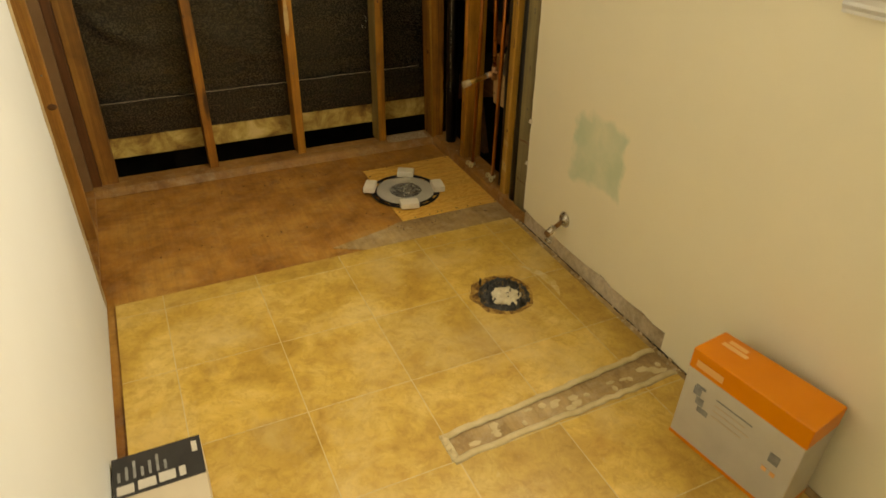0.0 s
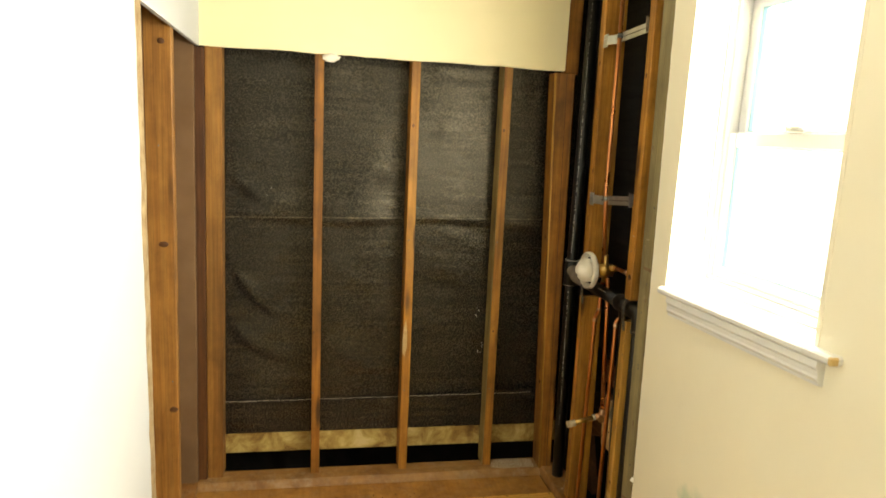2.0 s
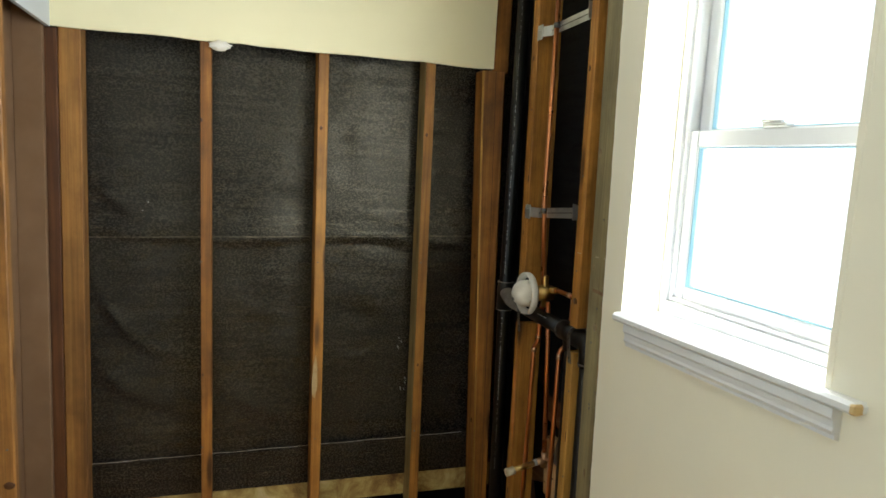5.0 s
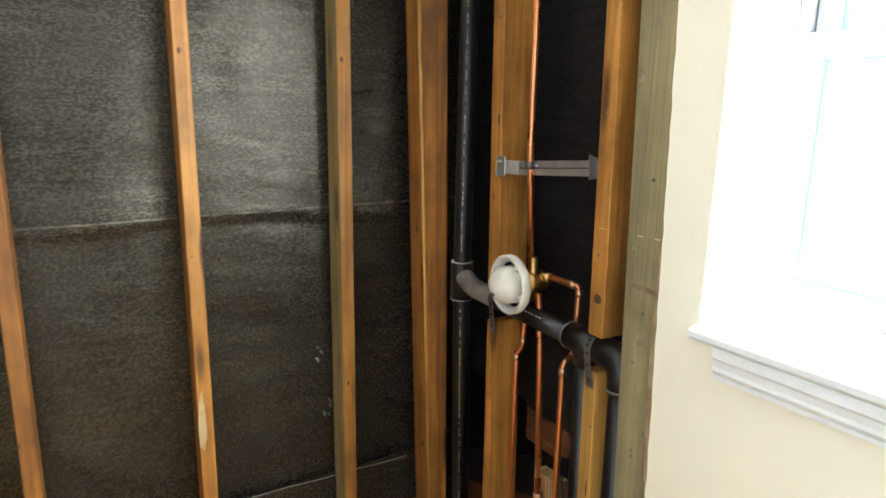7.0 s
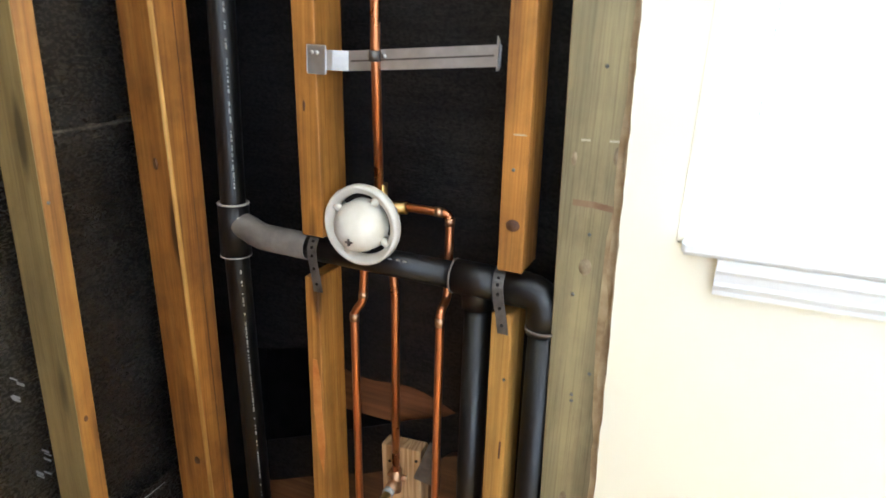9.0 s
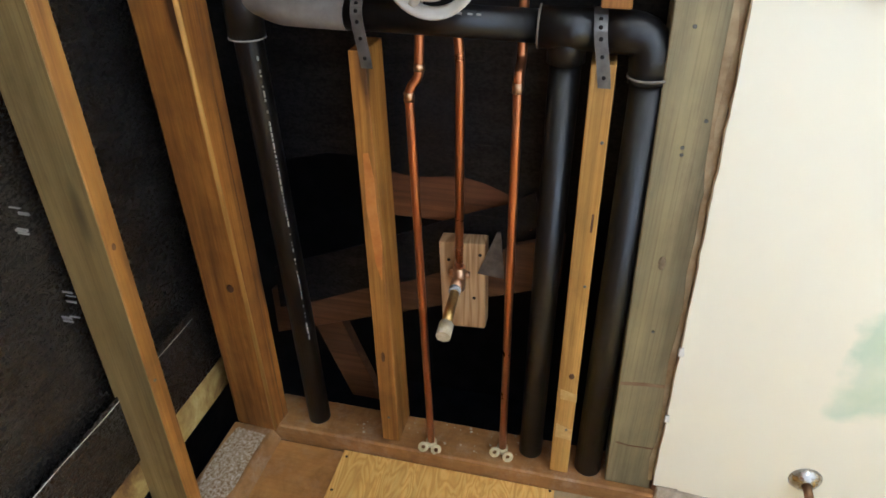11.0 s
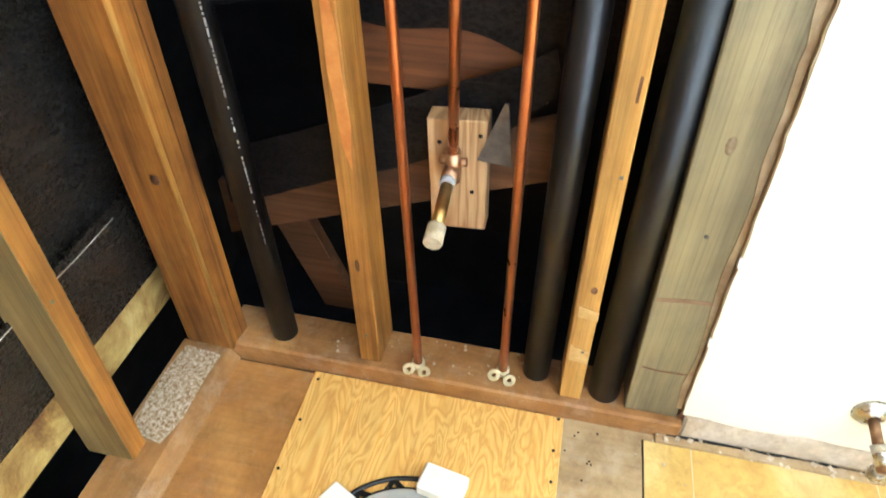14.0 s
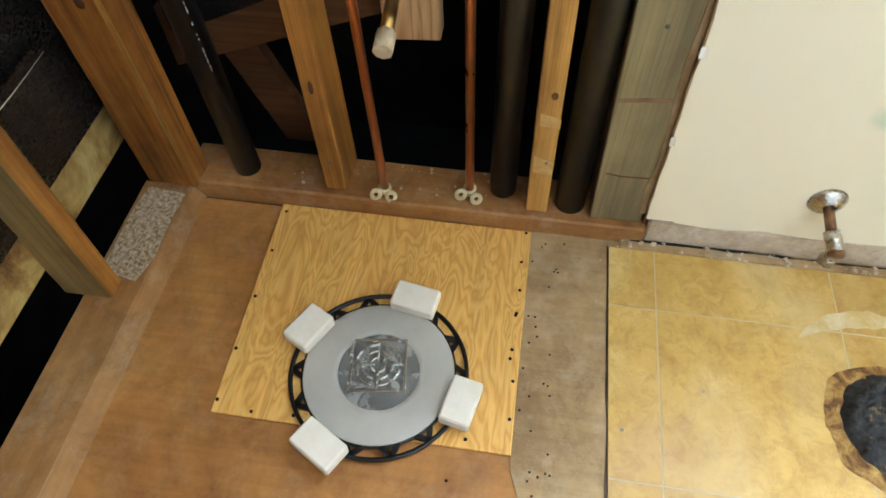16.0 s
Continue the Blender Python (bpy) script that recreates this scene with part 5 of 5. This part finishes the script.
for k in range(72):
    a = 2 * math.pi * k / 72
    ro = 0.110 + 0.014 * noise.noise(Vector((2 * math.cos(a), 2 * math.sin(a), 1))) + 0.003 * noise.noise(Vector((9 * math.cos(a), 9 * math.sin(a), 1)))
    inner.append(bm.verts.new((TX + 0.084 * math.cos(a), TY + 0.084 * math.sin(a), TZ + 0.0012)))
    outer.append(bm.verts.new((TX - 0.004 + ro * math.cos(a), TY + 0.006 + ro * math.sin(a), TZ + 0.0003)))
for k in range(72):
    bm.faces.new((inner[k], inner[(k + 1) % 72], outer[(k + 1) % 72], outer[k]))
part("adhesive_halo", bm, M_RUST, toilet, "rusty halo of old adhesive")
bm = bmesh.new()
bmesh.ops.create_icosphere(bm, subdivisions=4, radius=1.0)
for v in bm.verts:
    p = v.co.copy()
    n = noise.fractal(p * 1.5 + Vector((3, 1, 2)), 1.0, 2.0, 3)
    crease = abs(math.sin(2.5 * math.atan2(p.y, p.x + 0.25) + 2.0 * math.hypot(p.x, p.y) + 0.8 * n)) ** 0.6
    v.co = Vector((TX - 0.008 + p.x * 0.050 * (1 + 0.2 * n), TY - 0.026 + p.y * 0.048 * (1 + 0.2 * n), TZ + 0.012 + max(p.z, -0.1) * (0.040 + 0.014 * n - 0.026 * crease)))
for fc in bm.faces:
    fc.smooth = True
part("rag", bm, M_RAG, toilet, "crumpled cream rag")
for k in range(2):
    part("bolt", tube([(TX - 0.055 + 0.11 * k, TY + 0.075 - 0.15 * k, TZ + 0.01), (TX - 0.055 + 0.11 * k, TY + 0.075 - 0.15 * k, TZ + 0.035 - 0.012 * k)], 0.004, sides=8), M_WAX, toilet)

M_CHROME = plain("tarnished_chrome", (0.38, 0.34, 0.28), (0.62, 0.60, 0.56), 0.28, 1.0, 40, 0.15)
M_RUSTPIPE = plain("rusted_steel", (0.16, 0.07, 0.025), (0.33, 0.19, 0.09), 0.6, 0.5, 60, 0.4)
stop = thing("shutoff_valve", (1.44, 1.80, 0.06), "tarnished angle valve on a rusty stub with a wall plate", "shutoff valve")
part("wall_plate", lathe([(0.010, 0.016), (0.014, 0.014), (0.026, 0.006), (0.031, 0.0), (0.010, 0.0)], pose(1.4845, 1.812, 0.172, 0, -90, 0), sides=28), M_CHROME, stop, "round tarnished escutcheon")
part("stub_pipe", tube([(1.484, 1.812, 0.172), (1.428, 1.803, 0.146)], 0.0085), M_RUSTPIPE, stop, "rust-brown stub")
body = part("valve_body", tube([(1.438, 1.805, 0.152), (1.408, 1.797, 0.138)], 0.0135), M_CHROME, stop)
part("outlet", tube([(1.416, 1.798, 0.142), (1.414, 1.797, 0.104)], 0.0100), M_CHROME, stop)
part("nut", tube([(1.414, 1.797, 0.118), (1.414, 1.797, 0.100)], 0.0140, sides=6), M_CHROME, stop)
part("handle", lathe([(0, 0), (0.012, 0), (0.014, 0.005), (0.012, 0.012), (0, 0.012)], pose(1.410, 1.797, 0.139, 0, -110, 0), sides=10), M_RUSTPIPE, stop)

# ---- cartons ----
M_CARD = plain("pale_printed_card", (0.50, 0.47, 0.42), (0.60, 0.57, 0.51), 0.5, 0, 5, 0.03)
M_ORANGE = plain("orange_printed_card", (0.72, 0.20, 0.010), (0.80, 0.25, 0.015), 0.42, 0, 5, 0.03)
M_ORANGE_L = plain("light_orange_print", (0.80, 0.42, 0.16), (0.84, 0.48, 0.22), 0.45, 0, 8, 0.0)
M_INK = plain("grey_print", (0.17, 0.18, 0.18), (0.30, 0.31, 0.31), 0.5, 0, 30, 0.0)
M_BLACKCARD = plain("black_printed_card", (0.018, 0.017, 0.018), (0.035, 0.033, 0.034), 0.4, 0, 8, 0.03)
M_TAN = plain("tan_card", (0.52, 0.44, 0.33), (0.60, 0.52, 0.40), 0.6, 0, 6, 0.05)
A, B, C, D = (Vector(p) for p in ((1.288, 0.974), (1.405, 0.987), (1.464, 0.681), (1.333, 0.659)))


def card_shell(z0, z1, grow=0.0, bevel=0.002):
    ctr = (A + B + C + D) / 4
    q = [p + (p - ctr).normalized() * grow for p in (D, C, B, A)]
    return hexa(bmesh.new(), [(*p, z0) for p in q], [(*p, z1) for p in q], bevel)


carton = thing("cardboard_box", (1.37, 0.82, 0.0085), "orange and white printed cardboard product box on the floor", "cardboard box")
part("carton_body", card_shell(0.0085, 0.306), M_CARD, carton)
lid = part("orange_top", card_shell(0.246, 0.3075, 0.0009, 0.002), M_ORANGE, carton, "bright orange top and upper band")
part("base_stripe", card_shell(0.0086, 0.021, 0.0009, 0.0005), M_ORANGE, carton, "orange stripe at the foot")


def on_side(u0, u1, z0, z1, mat, nm, parent, lift=0.0016):
    """A printed rectangle on the long side of the carton; u runs from the far corner to the near one."""
    out = Vector((-(A - D).y, (A - D).x)).normalized()
    pu, qu = A.lerp(D, u0) + out * lift, A.lerp(D, u1) + out * lift
    pi, qi = pu - out * 0.0006, qu - out * 0.0006
    return part(nm, hexa(bmesh.new(), [(*pu, z0), (*qu, z0), (*qi, z0), (*pi, z0)], [(*pu, z1), (*qu, z1), (*qi, z1), (*pi, z1)], 0), mat, parent)


for k, (u0, u1, z0, z1) in enumerate(((0.10, 0.17, 0.180, 0.205), (0.14, 0.21, 0.155, 0.178), (0.17, 0.27, 0.135, 0.152), (0.11, 0.20, 0.206, 0.214))):
    on_side(u0, u1, z0, z1, M_INK, "picture", carton)
for k in range(4):
    on_side(0.30, 0.62 - 0.05 * (k % 2), 0.205 - 0.018 * k, 0.209 - 0.018 * k, M_INK if k == 0 else M_TAN, "print_bar", carton)
on_side(0.80, 0.88, 0.15, 0.18, M_INK, "picture", carton)
for k in range(2):
    on_side(0.78 + 0.07 * k, 0.82 + 0.07 * k, 0.115, 0.128, M_ORANGE_L, "print_bar", carton)
on_side(0.06, 0.30, 0.262, 0.282, M_ORANGE_L, "print_bar", lid, 0.0026)
for u, v0, v1 in ((0.62, 0.08, 0.30), (0.78, 0.10, 0.26)):
    p0, p1 = A.lerp(B, u).lerp(D.lerp(C, u), v0), A.lerp(B, u).lerp(D.lerp(C, u), v1)
    side = (B - A).normalized() * 0.007
    q = [p0 - side, p0 + side, p1 + side, p1 - side]
    part("print_bar", hexa(bmesh.new(), [(*p, 0.3074) for p in q], [(*p, 0.3082) for p in q], 0), M_ORANGE_L, lid)

tray = thing("printed_box", (0.03, 1.15, 0.0085), "low tan carton with a black printed label on top", "cardboard box")
part("carton_body", box((-0.066, 0.95, 0.0085), (0.130, 1.358, 0.120), 0.002), M_TAN, tray)
label = part("label", box((-0.0655, 1.238, 0.1196), (0.1295, 1.3575, 0.1206), 0), M_BLACKCARD, tray, "black label with pale pictures")
for x0, x1, y0, y1 in ((-0.058, -0.022, 1.247, 1.272), (-0.014, 0.024, 1.248, 1.274), (0.030, 0.066, 1.250, 1.277), (0.074, 0.088, 1.250, 1.278), (0.108, 0.120, 1.310, 1.342)):
    part("picture", box((x0, y0, 0.1204), (x1, y1, 0.1212), 0), M_CARD, label, "pale printed picture")
for k in range(7):
    part("print_bar", box((-0.055 + 0.0165 * k, 1.285, 0.1204), (-0.049 + 0.0165 * k, 1.312 + 0.012 * (k % 3), 0.1210), 0), M_INK, label)

# ---- loose bits ----
bm = bmesh.new()
bmesh.ops.create_icosphere(bm, subdivisions=3, radius=1.0)
for v in bm.verts:
    n = noise.fractal(v.co * 2.2, 1.0, 2.0, 3)
    v.co = Vector((0.447 + v.co.x * 0.034 * (1 + 0.35 * n), 2.992 + v.co.y * 0.016, 1.874 + v.co.z * 0.017 * (1 + 0.4 * n)))
tagged(part("paper_wad", bm, M_FOAM), "white wad of torn paper stuck under the wallboard edge", "paper wad")

M_SCAR = plain("fresh_split_wood", (0.46, 0.15, 0.025), (0.62, 0.26, 0.055), 0.7, 0, 30, 0.5, 60)
bm = slab([(2.672, 0.500), (2.683, 0.540), (2.688, 0.60), (2.694, 0.66), (2.694, 0.77), (2.684, 0.772), (2.676, 0.72), (2.674, 0.66), (2.668, 0.58)], "x", SR - 0.0012, SR + 0.001)
part("split", bm, M_SCAR, S1L, "orange torn strip where the face split away")
bm = slab([(0.795, 0.60), (0.806, 0.585), (0.815, 0.63), (0.813, 0.70), (0.806, 0.76), (0.798, 0.72), (0.794, 0.66)], "y", SB - 0.001, SB + 0.001)
part("gouge", bm, plain("pale_gouge", (0.44, 0.29, 0.12), (0.56, 0.42, 0.22), 0.7, 0, 40, 0.4), BACK[1], "pale gouge")

bm = bmesh.new()
pts = [(-0.05 + 0.05 * k, 3.0905, 0.353 + 0.012 * max(0, (-0.05 + 0.05 * k)) / 1.5 + 0.0012 * math.sin(5 * k * 0.3)) for k in range(31)]
tube(pts, 0.0009, bm, 5)
tagged(part("string_line", bm, M_GYP), "thin pale string along the felt lap", "string")

r4 = random.Random(21)
bm = bmesh.new()
for k in range(165):
    y = r4.uniform(1.2, 2.13) if k < 80 else r4.uniform(0.5, 1.2)
    c = Vector((1.474 + r4.uniform(-0.014, 0.010), y, 0.011))
    if 110 <= k < 150:
        c = Vector((r4.uniform(1.495, 1.58), r4.choice((2.18, 2.40, 2.46, 2.50, 2.56, 2.63, 2.75)) + r4.uniform(-0.025, 0.025), 0.0438))
    elif k >= 150:
        y = r4.uniform(1.95, 2.26)
        c = Vector((r4.uniform(0.95, 1.44), y, 0.0081 if y < 2.13 else 0.0034))
    sz = r4.choice((0.0015, 0.002, 0.003, 0.0045)) * (0.55 if k >= 110 else 1.0)
    m = Matrix.Translation(c) @ Euler((r4.uniform(-0.4, 0.4), r4.uniform(-0.4, 0.4), r4.uniform(0, 3))).to_matrix().to_4x4()
    sub = bmesh.new()
    box((-sz, -sz * r4.uniform(0.5, 1.3), 0), (sz, sz, sz * r4.uniform(0.6, 1.3)), 0, sub)
    bmesh.ops.transform(sub, matrix=m, verts=sub.verts)
    me = bpy.data.meshes.new("tmp")
    sub.to_mesh(me)
    sub.free()
    bm.from_mesh(me)
    bpy.data.meshes.remove(me)
tagged(part("plaster_crumbs", bm, M_CHALK), "crumbs of plaster and adhesive along the wall foot", "plaster crumbs", kind="stuff")

# ---- vinyl tiles ----
def clip(poly, a, b, c):
    """The part of a convex polygon where a*x + b*y <= c."""
    out = []
    for i, p in enumerate(poly):
        q = poly[(i + 1) % len(poly)]
        dp, dq = a * p[0] + b * p[1] - c, a * q[0] + b * q[1] - c
        if dp <= 0:
            out.append(p)
        if dp * dq < 0:
            t = dp / (dp - dq)
            out.append((p[0] + (q[0] - p[0]) * t, p[1] + (q[1] - p[1]) * t))
    return out


def area(poly):
    return abs(sum(p[0] * q[1] - q[0] * p[1] for p, q in zip(poly, poly[1:] + poly[:1]))) / 2


def round_trench(poly):
    """Split a polygon round the strip where the tiles were lifted: y between two lines, x beyond 0.714."""
    up = lambda q: clip(q, 0.0714, -1.0, 0.0714 * 0.714 - 1.198)
    low = lambda q: clip(q, -0.0355, 1.0, 1.122 - 0.0355 * 0.714)
    left = clip(poly, 1, 0, 0.714)
    right = clip(poly, -1, 0, -0.714)
    out = [left] if left else []
    if right:
        out += [up(right), low(right)]
    return [q for q in out if len(q) > 2 and area(q) > 1e-5]


def tile_area(poly):
    poly = clip(poly, -0.004, 1.0, 2.134)
    poly = clip(poly, 1, 0, 1.462)
    poly = clip(poly, -1, 0, 0.046)
    poly = clip(poly, 0, -1, -YF - 0.001)
    return poly


bm = bmesh.new()
for q in round_trench(tile_area([(-1, -2), (3, -2), (3, 3), (-1, 3)])):
    slab(q, "z", 0.0005, 0.0079, bm)
part("joint_bed", bm, M_SEAM, floor, "pale joints between the tiles")
G = 0.0013
for i in range(-3, 4):
    for j in range(-4, 12):
        x0, y1 = 0.718 + 0.3085 * i, 2.056 - 0.3140 * j
        q = [(x0 + G, y1 - 0.314 + G), (x0 + 0.3085 - G, y1 - 0.314 + G), (x0 + 0.3085 - G, y1 - G), (x0 + G, y1 - G)]
        q = tile_area(q)
        if len(q) < 3 or area(q) < 2e-4:
            continue
        pieces = round_trench(q) if y1 > 1.1 and y1 - 0.314 < 1.27 else [q]
        for pc in pieces:
            part("tile", slab(pc, "z", 0.002, 0.0082), M_TILE, floor)
bm = slab([(0.716, 1.126), (1.470, 1.150), (1.470, 1.250), (0.716, 1.196)], "z", 0.0004, 0.0055)
strip = part("bare_strip", bm, M_UNDER, floor, "grey bare strip where a partition stood")
for (xa, ya), (xb, yb) in (((0.705, 1.197), (1.470, 1.253)), ((0.705, 1.118), (1.470, 1.146)), ((0.712, 1.115), (0.712, 1.20))):
    bm = bmesh.new()
    n = 26
    pts = [(xa + (xb - xa) * k / n + r4.uniform(-0.002, 0.002), ya + (yb - ya) * k / n + r4.uniform(-0.004, 0.004), 0.008) for k in range(n + 1)]
    tube(pts, 0.012, bm, 6)
    bmesh.ops.scale(bm, vec=(1, 1, 0.25), space=Matrix.Translation((0, 0, -0.008)), verts=bm.verts)
    part("adhesive_rim", bm, M_SEAM, floor, "pale broken adhesive rim")
bm = bmesh.new()
for k in range(26):
    sub = bmesh.new()
    bmesh.ops.create_icosphere(sub, subdivisions=1, radius=1.0)
    sx, sy = r4.uniform(0.008, 0.024), r4.uniform(0.006, 0.014)
    cx = r4.uniform(0.74, 1.44)
    cy = 1.125 + 0.03 * (cx - 0.7) + r4.uniform(0.012, 0.062)
    bmesh.ops.transform(sub, matrix=pose(cx, cy, 0.0054) @ Matrix.Diagonal((sx, sy, r4.uniform(0.002, 0.004), 1)), verts=sub.verts)
    me = bpy.data.meshes.new("tmp")
    sub.to_mesh(me)
    sub.free()
    bm.from_mesh(me)
    bpy.data.meshes.remove(me)
tagged(part("adhesive_lumps", bm, M_SEAM, floor), "pale lumps of adhesive", kind="stuff")

# thin whitish crescent on the tiles, on the wall side of the flange
bm = bmesh.new()
arc_in, arc_out = [], []
for k in range(25):
    a = -0.42 + 1.2 * k / 24
    w = 0.034 * math.sin(math.pi * k / 24) * (1 + 0.4 * noise.noise(Vector((k * 0.4, 1, 1))))
    arc_in.append(bm.verts.new((TX + (0.195 - w / 2) * math.cos(a), TY + (0.195 - w / 2) * math.sin(a), 0.00865)))
    arc_out.append(bm.verts.new((TX + (0.195 + w / 2 + 0.0005) * math.cos(a), TY + (0.195 + w / 2 + 0.0005) * math.sin(a), 0.00865)))
for k in range(24):
    bm.faces.new((arc_in[k], arc_in[k + 1], arc_out[k + 1], arc_out[k]))
part("residue", bm, plain("whitish_crescent", (0.60, 0.43, 0.15), (0.72, 0.62, 0.40), 0.25, 0, 26, 0.1), floor, "whitish crescent on the tile")
